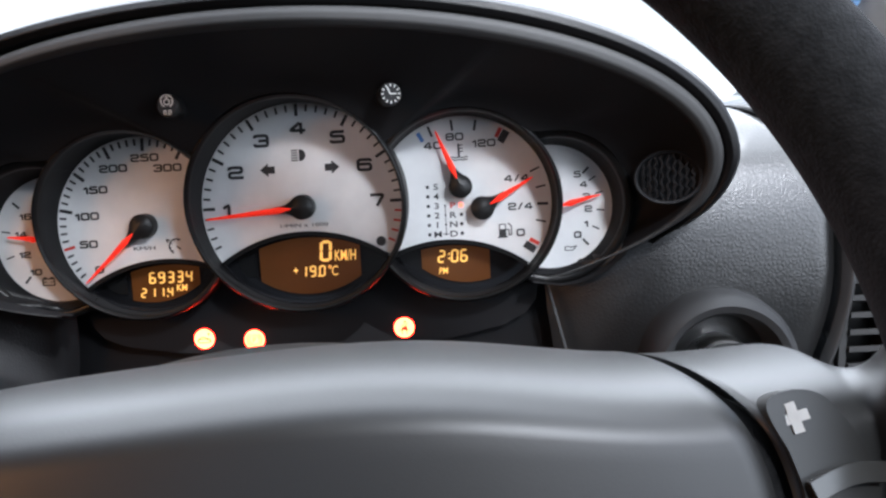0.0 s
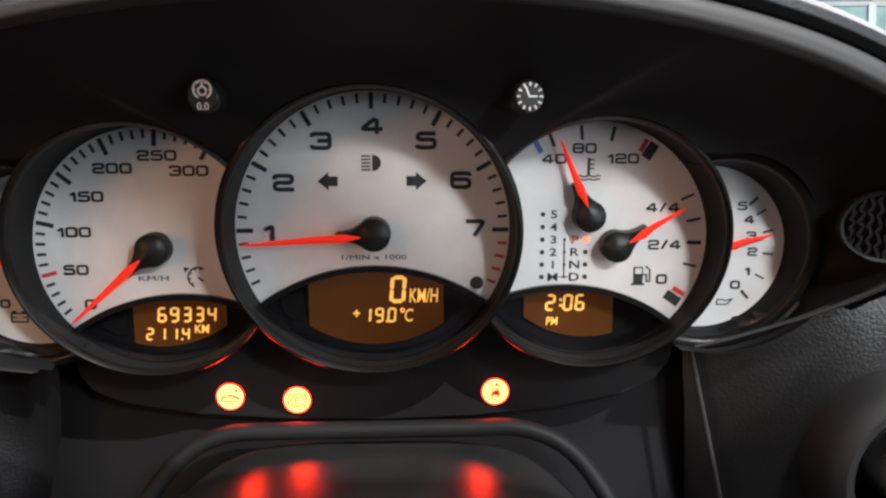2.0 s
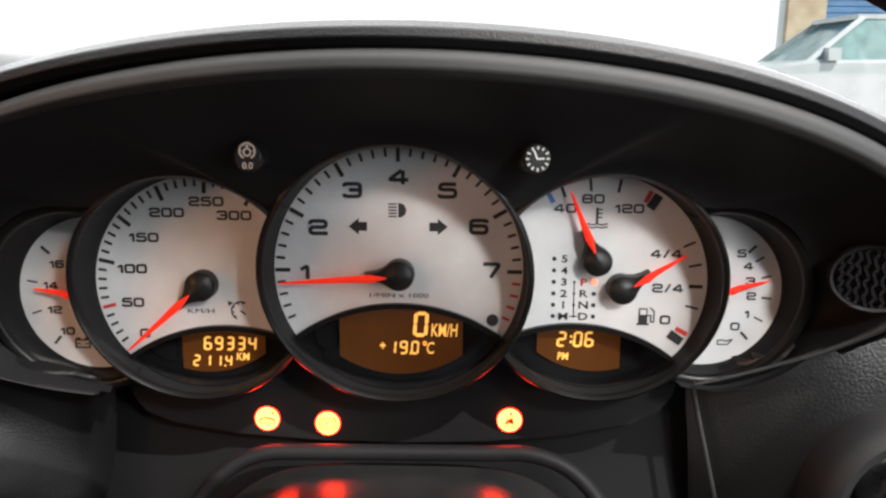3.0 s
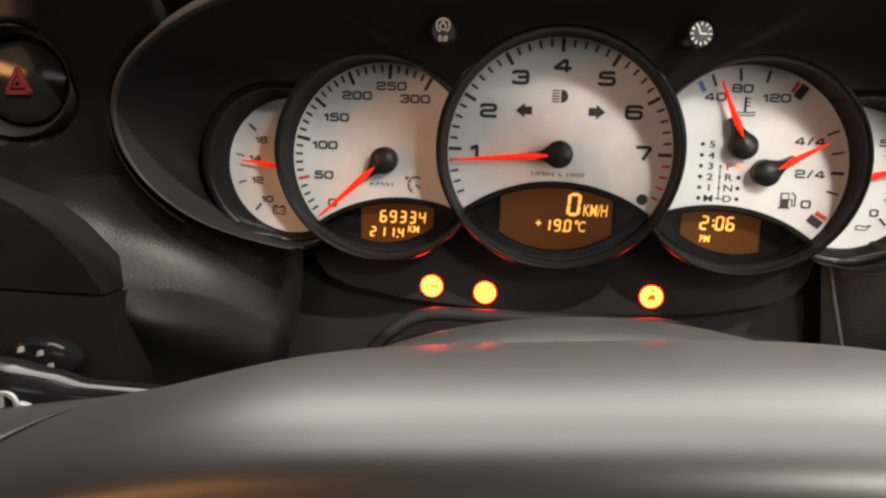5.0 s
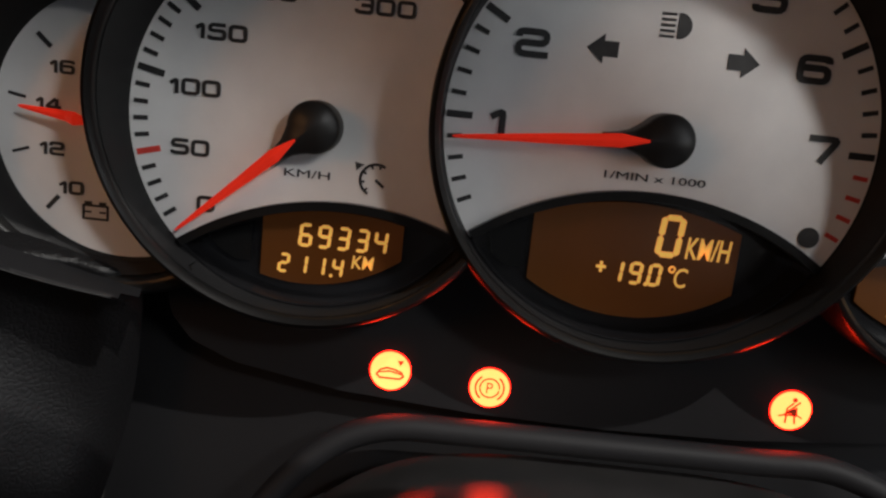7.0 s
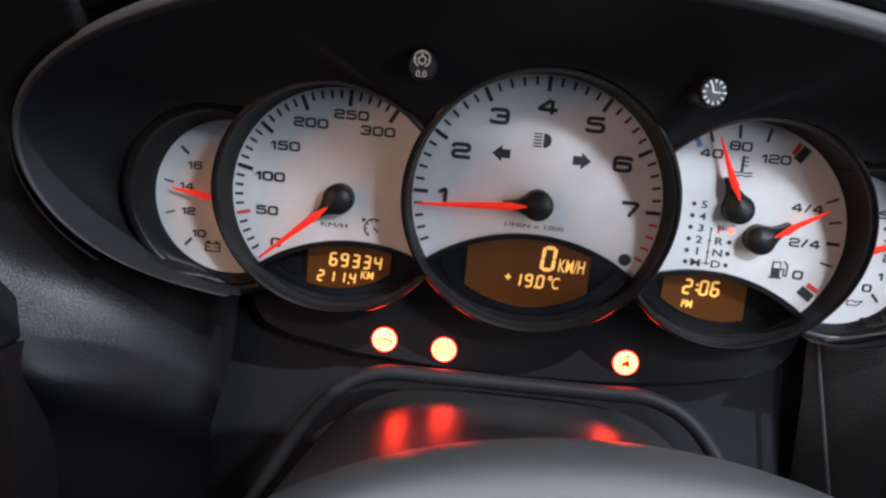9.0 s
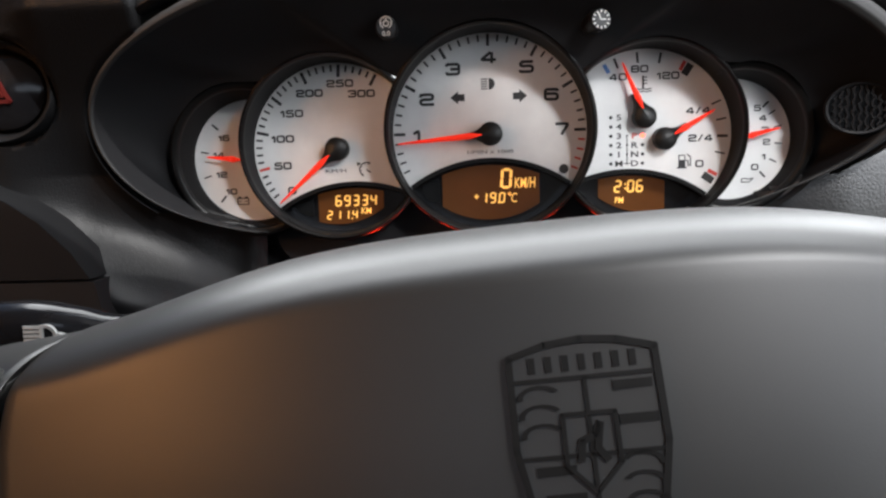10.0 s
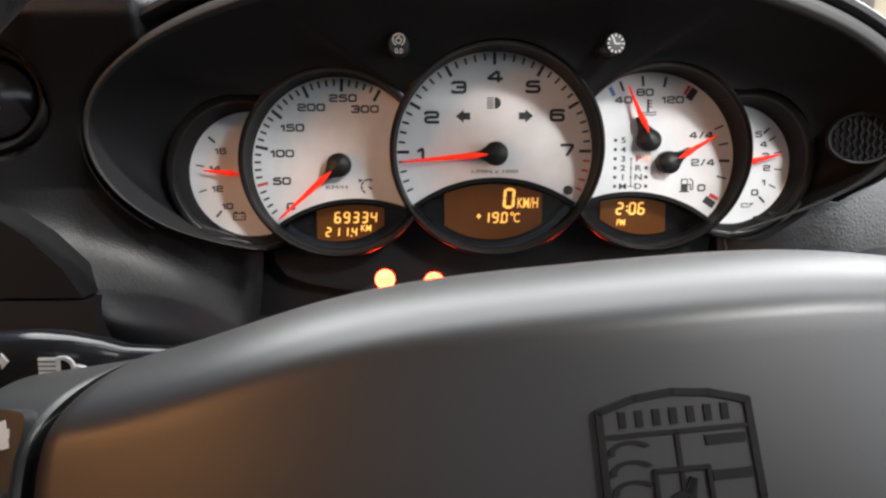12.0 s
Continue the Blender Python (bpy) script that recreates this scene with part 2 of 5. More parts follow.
def plate(points, y0, y1, bm=None):
    """A flat plate in the x-z plane: outline of (x, z), front at y0, back at y1."""
    bm = bm or bmesh.new()
    front = [bm.verts.new((x, y0, z)) for x, z in points]
    back = [bm.verts.new((x, y1, z)) for x, z in points]
    bm.faces.new(front)
    bm.faces.new(back[::-1])
    n = len(points)
    for i in range(n):
        j = (i + 1) % n
        bm.faces.new((front[j], front[i], back[i], back[j]))
    return bm


def disc(r, y0, y1, n=64, at=(0, 0), bm=None):
    return plate([(at[0] + r * math.cos(2 * math.pi * k / n), at[1] + r * math.sin(2 * math.pi * k / n)) for k in range(n)], y0, y1, bm)


def stroke(points, w, y0, y1, bm=None, close=False):
    """A drawn line of width w through (x, z) points, as thin raised quads."""
    bm = bm or bmesh.new()
    pts = [Vector(p) for p in points]
    pairs = list(zip(pts, pts[1:])) + ([(pts[-1], pts[0])] if close else [])
    for a, b in pairs:
        d = (b - a)
        if d.length < 1e-9:
            continue
        d = d.normalized()
        s, e = Vector((-d.y, d.x)) * w / 2, d * w * 0.25
        plate([tuple(a - e + s), tuple(a - e - s), tuple(b + e - s), tuple(b + e + s)], y0, y1, bm)
    return bm


def arc(cx, cz, r, a0, a1, n=16):
    return [(cx + r * math.cos(radians(a0 + (a1 - a0) * k / n)), cz + r * math.sin(radians(a0 + (a1 - a0) * k / n))) for k in range(n + 1)]


def block(x0, x1, y0, y1, z0, z1, bm=None):
    bm = bm or bmesh.new()
    v = [bm.verts.new((x, y, z)) for x in (x0, x1) for y in (y0, y1) for z in (z0, z1)]
    for f in ((0, 1, 3, 2), (4, 6, 7, 5), (0, 4, 5, 1), (2, 3, 7, 6), (0, 2, 6, 4), (1, 5, 7, 3)):
        bm.faces.new([v[i] for i in f])
    return bm


def grid(fn, nu, nv, wrap=False, bm=None):
    """A sheet of quads from fn(u, v), u and v in 0..1."""
    bm = bm or bmesh.new()
    vs = [[bm.verts.new(fn(i / nu, j / nv)) for j in range(nv + 1)] for i in range(nu if wrap else nu + 1)]
    for i in range(nu):
        a, b = vs[i], vs[(i + 1) % len(vs)]
        for j in range(nv):
            bm.faces.new((a[j], b[j], b[j + 1], a[j + 1]))
    return bm


def thicken(bm, t):
    bmesh.ops.recalc_face_normals(bm, faces=bm.faces)
    bmesh.ops.solidify(bm, geom=bm.faces[:], thickness=t)
    return bm


FONT = {}


def letters(text, x, z, height, y, parent, mat, wide=1.35, bold=0.05, name="numeral", depth=0.0003, slant=0.0, turn=0.0, label=""):
    """Raised printing in the built-in font, centred on (x, z), capital height given."""
    key = (text, wide, bold, slant)
    if key not in FONT:
        cu = bpy.data.curves.new("letters", "FONT")
        cu.body, cu.align_x, cu.align_y = text, "CENTER", "CENTER"
        cu.size, cu.offset, cu.extrude, cu.resolution_u, cu.shear = 1.0, bold * 0.4, 0.02, 3, slant
        ob = new("letters", cu)
        bpy.context.view_layer.update()
        me = bpy.data.meshes.new_from_object(ob.evaluated_get(bpy.context.evaluated_depsgraph_get()))
        bm = bmesh.new()
        bm.from_mesh(me)
        bmesh.ops.remove_doubles(bm, verts=bm.verts, dist=1e-4)
        bm.to_mesh(me)
        bm.free()
        xs = [v.co.x for v in me.vertices]
        ys = [v.co.y for v in me.vertices]
        FONT[key] = (me, (min(xs) + max(xs)) / 2, (min(ys) + max(ys)) / 2, max(ys) - min(ys))
        bpy.data.objects.remove(ob)
    me, cx, cy, h = FONT[key]
    s = height / h
    c, sn = math.cos(radians(turn)), math.sin(radians(turn))
    out = me.copy()
    out.name = name
    for v in out.vertices:
        px, pz = (v.co.x - cx) * s * wide, (v.co.y - cy) * s
        v.co = (x + px * c - pz * sn, y - depth * (0.5 + v.co.z * 25), z + px * sn + pz * c)
    out.materials.clear()
    out.materials.append(mat)
    ob = new(name, out)
    ob.parent = parent
    if label:
        ob["label"] = label
    return ob


# squared extended numerals: centre lines in a unit box, width of the advance
GLYPHS = {
    "0": ([([(0, 0), (1, 0), (1, 1), (0, 1)], True)], 1.0),
    "1": ([([(0.12, 0.66), (0.56, 1.0), (0.56, -0.10)], False)], 0.62),
    "2": ([([(0, 0.74), (0, 1), (1, 1), (1, 0.5), (0, 0.5), (0, 0), (1.10, 0)], False)], 1.0),
    "3": ([([(0, 0.78), (0, 1), (1, 1), (1, 0), (0, 0), (0, 0.22)], False), ([(0.30, 0.51), (0.97, 0.51)], False)], 1.0),
    "4": ([([(0.78, -0.10), (0.78, 1.0)], False), ([(0.70, 1.0), (0.0, 0.34), (0.0, 0.25), (1.12, 0.25)], False)], 1.05),
    "5": ([([(1.04, 1), (0.06, 1), (0, 0.57), (1, 0.57), (1, 0), (0, 0), (0, 0.20)], False)], 1.0),
    "6": ([([(1, 0.80), (1, 1), (0, 1), (0, 0), (1, 0), (1, 0.57), (0.05, 0.57)], False)], 1.0),
    "7": ([([(-0.06, 1), (1, 1), (0.42, -0.10)], False)], 0.95),
    "8": ([([(0, 0), (1, 0), (1, 1), (0, 1)], True), ([(0, 0.52), (1, 0.52)], False)], 1.0),
    "/": ([([(0.05, -0.06), (0.62, 1.06)], False)], 0.66),
}


def soften(pts, close, r):
    """Rounds the corners of a line in a unit box."""
    out, n = [], len(pts)
    for i, p in enumerate(pts):
        if not close and i in (0, n - 1):
            out.append(Vector(p))
            continue
        a, b, c = Vector(pts[i - 1]), Vector(p), Vector(pts[(i + 1) % n])
        ra, rc = min(r, (a - b).length * 0.48), min(r, (c - b).length * 0.48)
        p0, p2 = b + (a - b).normalized() * ra, b + (c - b).normalized() * rc
        out += [p0 * (1 - f) ** 2 + b * 2 * f * (1 - f) + p2 * f * f for f in (0.0, 0.33, 0.67, 1.0)]
    return out


def ribbon(pts, w, y0, y1, bm, close=False):
    """A line of even width with mitred corners, as one thin raised strip."""
    n, rows = len(pts), []
    for i, p in enumerate(pts):
        d0 = (p - pts[i - 1]).normalized() if close or i else None
        d1 = (pts[(i + 1) % n] - p).normalized() if close or i < n - 1 else None
        d0, d1 = d0 or d1, d1 or d0
        s = Vector((-(d0 + d1).y, (d0 + d1).x)).normalized()
        s = s * (w / 2) / max(0.5, s.dot(Vector((-d0.y, d0.x))))
        rows.append([bm.verts.new((q.x, yy, q.y)) for q, yy in ((p + s, y0), (p - s, y0), (p - s, y1), (p + s, y1))])
    for i in range(n if close else n - 1):
        a, b = rows[i], rows[(i + 1) % n]
        for k in range(4):
            bm.faces.new((a[k], a[(k + 1) % 4], b[(k + 1) % 4], b[k]))
    if not close:
        bm.faces.new(rows[0])
        bm.faces.new(rows[-1][::-1])
    return bm


def numeral(text, x, z, height, y, parent, mat, wide=1.15, weight=0.20):
    """Extended square numerals centred on (x, z); wide is one figure's width over its height."""
    t = height * weight
    w, h, gap = height * wide - t, height - t, height * 0.13
    total = sum(GLYPHS[c][1] for c in text) * w + (t + gap) * (len(text) - 1)
    cur = x - total / 2
    bm = bmesh.new()
    for c in text:
        lines, adv = GLYPHS[c]
        for pts, close in lines:
            run = [Vector((cur + p.x * w, z - h / 2 + p.y * h)) for p in soften(pts, close, 0.24)]
            ribbon(run, t, y - 0.00045, y + 0.0002, bm, close)
        cur += adv * w + t + gap
    return part("numeral", bm, mat, parent)


SEG = {"0": "abcdef", "1": "bc", "2": "abged", "3": "abgcd", "4": "fgbc", "5": "afgcd", "6": "afgedc", "7": "abc", "8": "abcdefg", "9": "abcdfg"}


def segments(text, x, z, h, y, parent, mat, pitch=0.72, thick=0.15, slant=0.08, name="digit"):
    """Seven-segment figures, left edge at x, bottom at z. Points and colons take a narrow step."""
    w, t, cur = h * 0.5, h * thick, x
    for ch in text:
        bm = bmesh.new()
        sh = lambda px, pz: (cur + px + slant * (pz - z), pz)  # noqa: E731
        lines = {"a": ((0, h), (w, h)), "g": ((0, h / 2), (w, h / 2)), "d": ((0, 0), (w, 0)), "f": ((0, h / 2), (0, h)),
                 "e": ((0, 0), (0, h / 2)), "b": ((w, h / 2), (w, h)), "c": ((w, 0), (w, h / 2))}
        if ch in SEG:
            for s in SEG[ch]:
                (ax, az), (bx, bz) = lines[s]
                g = t * 0.62
                if az == bz:
                    ax, bx = ax + g, bx - g
                else:
                    az, bz = az + g * 0.6, bz - g * 0.6
                a, b = Vector(sh(ax, z + az)), Vector(sh(bx, z + bz))
                d = (b - a).normalized()
                s2, e = Vector((-d.y, d.x)) * t / 2, d * t * 0.45
                plate([tuple(p) for p in (a - e, a - s2, b - s2, b + e, b + s2, a + s2)], y - 0.0003, y, bm)
            step = h * pitch
        elif ch == ".":
            disc(t * 0.6, y - 0.0003, y, 10, (cur - h * 0.08, z), bm)
            step = 0.0
        elif ch == ":":
            disc(t * 0.6, y - 0.0003, y, 10, (cur + t, z + h * 0.3), bm)
            disc(t * 0.6, y - 0.0003, y, 10, (cur + t, z + h * 0.7), bm)
            step = h * 0.36
        elif ch == "+":
            stroke([(cur, z + h / 2), (cur + w * 0.9, z + h / 2)], t, y - 0.0003, y, bm)
            stroke([(cur + w * 0.45, z + h * 0.25), (cur + w * 0.45, z + h * 0.75)], t, y - 0.00035, y, bm)
            step = h * pitch
        else:
            bm.free()
            cur += h * pitch * 0.6
            continue
        part(name, bm, mat, parent)
        cur += step
    return cur


# ---- the five dials ----
TACH, SPEED, TEMP, VOLT, OIL = (0.0, 0.0), (-0.091, -0.007), (0.091, -0.005), (-0.142, -0.0125), (0.1405, -0.0085)
# name: centre, outer radius, face radius, front y at the centre, lean, face y
DIALS = {"t": (TACH, 0.0605, 0.0572, -0.022, 0.20, 0.0), "s": (SPEED, 0.0540, 0.0502, -0.020, 0.20, 0.0010), "f": (TEMP, 0.0540, 0.0502, -0.020, 0.20, 0.0010),
         "v": (VOLT, 0.0455, 0.0362, -0.014, 0.20, 0.0020), "o": (OIL, 0.0435, 0.0350, -0.014, 0.20, 0.0020)}
OVER = {"t": (), "s": ("t",), "f": ("t",), "v": ("s",), "o": ("f",)}


def arch_line(foot, rf):
    """The arch over a display: a circle through three points, run out to the edge of the face at both ends."""
    (x0, z0), (x1, z1), (x2, z2) = foot
    d = 2 * (x0 * (z1 - z2) + x1 * (z2 - z0) + x2 * (z0 - z1))
    q0, q1, q2 = x0 * x0 + z0 * z0, x1 * x1 + z1 * z1, x2 * x2 + z2 * z2
    cx, cz = (q0 * (z1 - z2) + q1 * (z2 - z0) + q2 * (z0 - z1)) / d, (q0 * (x2 - x1) + q1 * (x0 - x2) + q2 * (x1 - x0)) / d
    rad = math.hypot(x1 - cx, z1 - cz)
    run = [p for p in arc(cx, cz, rad, 175, 5, 400) if math.hypot(*p) < rf - 0.0004]
    run = run[::max(1, len(run) // 40)] + [run[-1]]
    ends = [math.degrees(math.atan2(p[1], p[0])) for p in (run[0], run[-1])]
    return run, ends, (cx, cz, rad)


DEEP = 0.0110


def sunk(ob, centre):
    """Sets a display's part back to the floor of its recess."""
    ob.matrix_basis = Matrix.Translation(((centre[0] - 0.018) * 0.025, DEEP, (centre[1] - 0.010) * 0.025)) @ Matrix.Diagonal((1.025, 1.0, 1.025, 1.0))


def dial(key, name, label, foot=None):
    """Root, bezel ring, inner wall and silver face of one dial; rings stop where a dial in front covers them."""
    c, ro, rf, yf, lean, y0 = DIALS[key]
    lip_w = 0.0030 if key in "tsf" else 0.0050
    ob = root(name, (c[0], 0, c[1]), label, "gauge", "dials of the instrument cluster")

    def clear(rad, shrink=0.0015):
        def keep(a):
            x, z = c[0] + rad * math.cos(a), c[1] + rad * math.sin(a)
            return all(math.hypot(x - DIALS[k][0][0], z - DIALS[k][0][1]) > DIALS[k][1] - shrink for k in OVER[key])
        return keep

    part("bezel", revolve([(ro, 0.03, 0), (ro, yf + 0.002, 1), (ro - 0.0006, yf + 0.0006, 1), (ro - 0.0016, yf, 1), (ro - lip_w + 0.0012, yf + 0.0004, 1), (ro - lip_w + 0.0004, yf + 0.0012, 1), (ro - lip_w, yf + 0.003, 1),
                           (ro - lip_w, 0.03, 0)], 160, tilt=-lean, keep=clear(ro)), BEZEL, ob, smooth=True)
    part("inner_wall", revolve([(ro - lip_w - 0.0002, yf + 0.0035, 1), (rf + 0.0006, y0 - 0.0030, 0), (rf, y0 - 0.0004, 0), (rf, y0 + 0.004, 0), (ro - lip_w - 0.0001, y0 + 0.004, 0)], 160, tilt=-lean, keep=clear(rf)),
         TUBE, ob, "grey matt inner wall", smooth=True)
    if foot:
        arch, (end0, end1), _ = arch_line(foot, rf)
        line = arc(0, 0, rf + 0.001, end1, end0 + (360 if end0 < 90 else 0), 110) + arch
        part("face", plate(line, y0, y0 + 0.002), SILVER, ob, "silver-white dial face")
    else:
        (fx, fz), fr = DIALS[OVER[key][0]][0], DIALS[OVER[key][0]][1] - 0.0015
        turn = 0 if fx < c[0] else 180
        line = [p for p in arc(0, 0, rf + 0.001, turn - 180, turn + 180, 160) if math.hypot(p[0] + c[0] - fx, p[1] + c[1] - fz) > fr]
        a0, a1 = (math.atan2(p[1] + c[1] - fz, p[0] + c[0] - fx) for p in (line[-1], line[0]))
        if abs(a1 - a0) > math.pi:
            a0, a1 = a0 % (2 * math.pi), a1 % (2 * math.pi)
        line += [(fx - c[0] + fr * math.cos(a), fz - c[1] + fr * math.sin(a)) for a in np.linspace(a0, a1, 40)[1:-1]]
        part("face", plate(line, y0, y0 + 0.003), SILVER, ob, "silver-white dial face")
    return ob, y0


def marks(ob, y, r0, r1, angles, w, mat, name="scale_mark"):
    for a in angles:
        c, s = math.cos(radians(a)), math.sin(radians(a))
        part(name, stroke([(r0 * c, r0 * s), (r1 * c, r1 * s)], w, y - 0.0003, y + 0.0002), mat, ob)


def needle(ob, y, at, angle, length, r_cap, capped=True):
    """A tapered red pointer with a ridge, under a domed black cap with a short neck."""
    c, s = math.cos(radians(angle)), math.sin(radians(angle))

    def spot(d, off, yy):
        return (at[0] + d * c - off * s, yy, at[1] + d * s + off * c)
    bm = bmesh.new()
    secs = [(r_cap * 0.75, 0.0003, y - 0.0096), (r_cap * 1.75, 0.0018, y - 0.0086), (length * 0.5, 0.0014, y - 0.0060), (length * 0.96, 0.0005, y - 0.0044), (length, 0.0002, y - 0.0042)]
    rows = [[bm.verts.new(spot(d, w, yy)), bm.verts.new(spot(d, 0, yy - w * 0.7)), bm.verts.new(spot(d, -w, yy)), bm.verts.new(spot(d, 0, yy + 0.0007))] for d, w, yy in secs]
    for a, b in zip(rows, rows[1:]):
        for j in range(4):
            bm.faces.new((a[j], a[(j + 1) % 4], b[(j + 1) % 4], b[j]))
    bm.faces.new(rows[0])
    bm.faces.new(rows[-1][::-1])
    pin = part("needle", bm, NEEDLE, ob, "red-orange needle")
    if not capped:
        return pin
    # a flat drum drawn out to a neck, its top folded into two slopes that meet in a ridge
    tip = r_cap * 2.25
    ring = [(r_cap * math.cos(radians(a)), r_cap * math.sin(radians(a))) for a in np.linspace(42, 318, 45)]
    waist = [(1.02, 0.50), (1.30, 0.36), (1.70, 0.29), (2.25, 0.26)]
    hull = ring + [(r_cap * d, -r_cap * w) for d, w in waist] + [(r_cap * d, r_cap * w) for d, w in waist[::-1]]
    cap = bmesh.new()
    loops = []
    for size, yy in ((1.0, y), (1.0, y - 0.0066), (0.97, y - 0.0074), (0.90, y - 0.0080), (0.5, y - 0.0094)):
        loops.append([cap.verts.new(spot(d * size, w * size * (1 if size > 0.8 else 0.7), yy + 0.0012 * max(0.0, d * size / tip))) for d, w in hull])
    for a, b in zip(loops, loops[1:]):
        for k in range(len(hull)):
            m = (k + 1) % len(hull)
            cap.faces.new((a[k], a[m], b[m], b[k]))
    crown = cap.verts.new(spot(0, 0, y - 0.0100))
    for k in range(len(hull)):
        cap.faces.new((loops[-1][k], loops[-1][(k + 1) % len(hull)], crown))
    part("needle_cap", cap, CAP, pin, "black needle cap", smooth=True)
    return pin


def display(ob, centre, y, rf, foot, lcd, r_low):
    """The dark recess at the foot of a dial and its amber window; lcd: x0, x1, z drop under the arch."""
    arch, (end0, end1), (cx, cz, rad) = arch_line(foot, rf)
    low = arc(0, 0, rf - 0.0003, end1, end0 - (360 if end0 > 90 else 0), 48)[1:-1]
    line = arch + low
    bm = bmesh.new()
    rows = [[bm.verts.new((x, yy, z)) for x, z in line] for yy in (y - 0.0006, y + DEEP + 0.001)]
    for k in range(len(line)):
        m = (k + 1) % len(line)
        bm.faces.new((rows[0][k], rows[0][m], rows[1][m], rows[1][k]))
    well = part("display_recess", thicken(bm, 0.0006), GLOSS, ob, "gloss black display recess")
    part("recess_floor", plate([(x * 1.02, z * 1.02 + 0.0006) for x, z in line], y + DEEP + 0.0004, y + DEEP + 0.002), GLOSS, well)
    part("arch_rim", ribbon([Vector(p) for p in arch], 0.0024, y - 0.0026, y + 0.0030, bmesh.new()), BEZEL, well, bevel=0.0007, smooth=True)
    lx0, lx1, drop = lcd
    top = [(float(x), cz + math.sqrt((rad - drop) ** 2 - (x - cx) ** 2)) for x in np.linspace(lx0, lx1, 30)]
    bot = [(x, -math.sqrt(r_low ** 2 - x * x)) for x in np.linspace(lx1, lx0, 24)]
    win = part("display_window", plate(top + [(float(x), float(z)) for x, z in bot], y - 0.0010, y - 0.0004), LCD, ob, "amber backlit display window")
    sunk(win, centre)
    return well, win, y - 0.0011


def wedge(well, centre, y, pts):
    sunk(part("display_facet", plate(pts, y - 0.0016, y - 0.0004), BEZEL, well, bevel=0.0004), centre)


# three points of the arch over each display
TACH_FOOT = ((-0.0474, -0.0320), (0.0, -0.0162), (0.0474, -0.0316))
SPEED_FOOT = ((-0.0340, -0.0347), (0.0030, -0.0213), (0.0275, -0.0230))
TEMP_FOOT = ((-0.0270, -0.0220), (-0.0010, -0.0206), (0.0330, -0.0337))

# tachometer
tach, y = dial("t", "tachometer", "round silver tachometer in a black bezel reading idle zero", TACH_FOOT)
marks(tach, y, 0.0503, 0.0562, [90 - 30 * k for k in range(-3, 4)], 0.0018, INK)
marks(tach, y, 0.0527, 0.0560, [90 - 6 * k for k in range(-19, 16) if k % 5], 0.0012, INK, "minor_mark")
marks(tach, y, 0.0527, 0.0560, [90 - 6 * k for k in range(16, 20)], 0.0012, RED_INK, "red_line_mark")
for n, a, r in ((1, 181, 0.0436), (2, 151.3, 0.0416), (3, 119.2, 0.0424), (4, 89.5, 0.0432), (5, 59, 0.0433), (6, 29.6, 0.0421), (7, 1, 0.0427)):
    numeral(str(n), r * math.cos(radians(a)), r * math.sin(radians(a)), 0.0074, y, tach, INK, 1.20, 0.23)
letters("1/MIN x 1000", 0.0003, -0.0115, 0.0020, y, tach, INK, wide=1.75, bold=0.0, name="unit_print")
for sx in (-1, 1):
    bm = plate([(sx * p, q) for p, q in ((0.0225, 0.0205), (0.0180, 0.0243), (0.0180, 0.0225), (0.0142, 0.0225), (0.0142, 0.0185), (0.0180, 0.0185), (0.0180, 0.0167))], y - 0.0003, y + 0.0002)
    part("indicator_arrow", bm, INK, tach)
bm = bmesh.new()
for k in range(5):
    stroke([(-0.0042, 0.0252 + 0.0014 * k), (-0.0008, 0.0252 + 0.0014 * k)], 0.00065, y - 0.0003, y + 0.0002, bm)
plate([(0.0001, 0.0248)] + arc(0.0004, 0.0280, 0.0033, -90, 90, 14) + [(0.0001, 0.0312)], y - 0.0003, y + 0.0002, bm)
part("high_beam_symbol", bm, INK, tach)
part("dimmer_dot", disc(0.0028, y - 0.0006, y, 28, (0.0435, -0.0228)), INK, tach)
foot, win, yd = display(tach, TACH, y, 0.0572, TACH_FOOT, (-0.0280, 0.0295, 0.0026), 0.0512)
wedge(foot, TACH, y, [(-0.0400, -0.0298), (-0.0300, -0.0262), (-0.0295, -0.0400), (-0.0345, -0.0400), (-0.0385, -0.0370)])
segments("0", 0.0070, -0.0322, 0.0104, yd, win, DIGIT, thick=0.16)
letters("KM/H", 0.0210, -0.0297, 0.0062, yd, win, DIGIT, wide=0.60, bold=0.02, name="unit_letters", slant=0.1)
segments("+", -0.0090, -0.0400, 0.0052, yd, win, DIGIT)
segments("19.0", -0.0050, -0.0411, 0.0056, yd, win, DIGIT, pitch=0.95, thick=0.17)
part("degree_ring", stroke(arc(0.0119, -0.0362, 0.0008, 0, 330, 10), 0.0005, yd - 0.0003, yd), DIGIT, win)
letters("C", 0.0146, -0.0384, 0.0056, yd, win, DIGIT, wide=0.7, bold=0.0, name="unit_letters", slant=0.1)
needle(tach, y, (0.0005, -0.0011), 184.7, 0.0552, 0.0070)

# speedometer
speed, y = dial("s", "speedometer", "silver speedometer in a black bezel with needle resting at zero", SPEED_FOOT)
ang = lambda v: 221 - 0.5365 * v  # noqa: E731
marks(speed, y, 0.0425, 0.0488, [ang(v) for v in range(100, 301, 50)], 0.0018, INK)
marks(speed, y, 0.0455, 0.0487, [ang(v) for v in range(0, 301, 10) if v % 50], 0.0012, INK, "minor_mark")
marks(speed, y, 0.0432, 0.0488, [ang(50)], 0.0016, RED_INK, "red_mark")
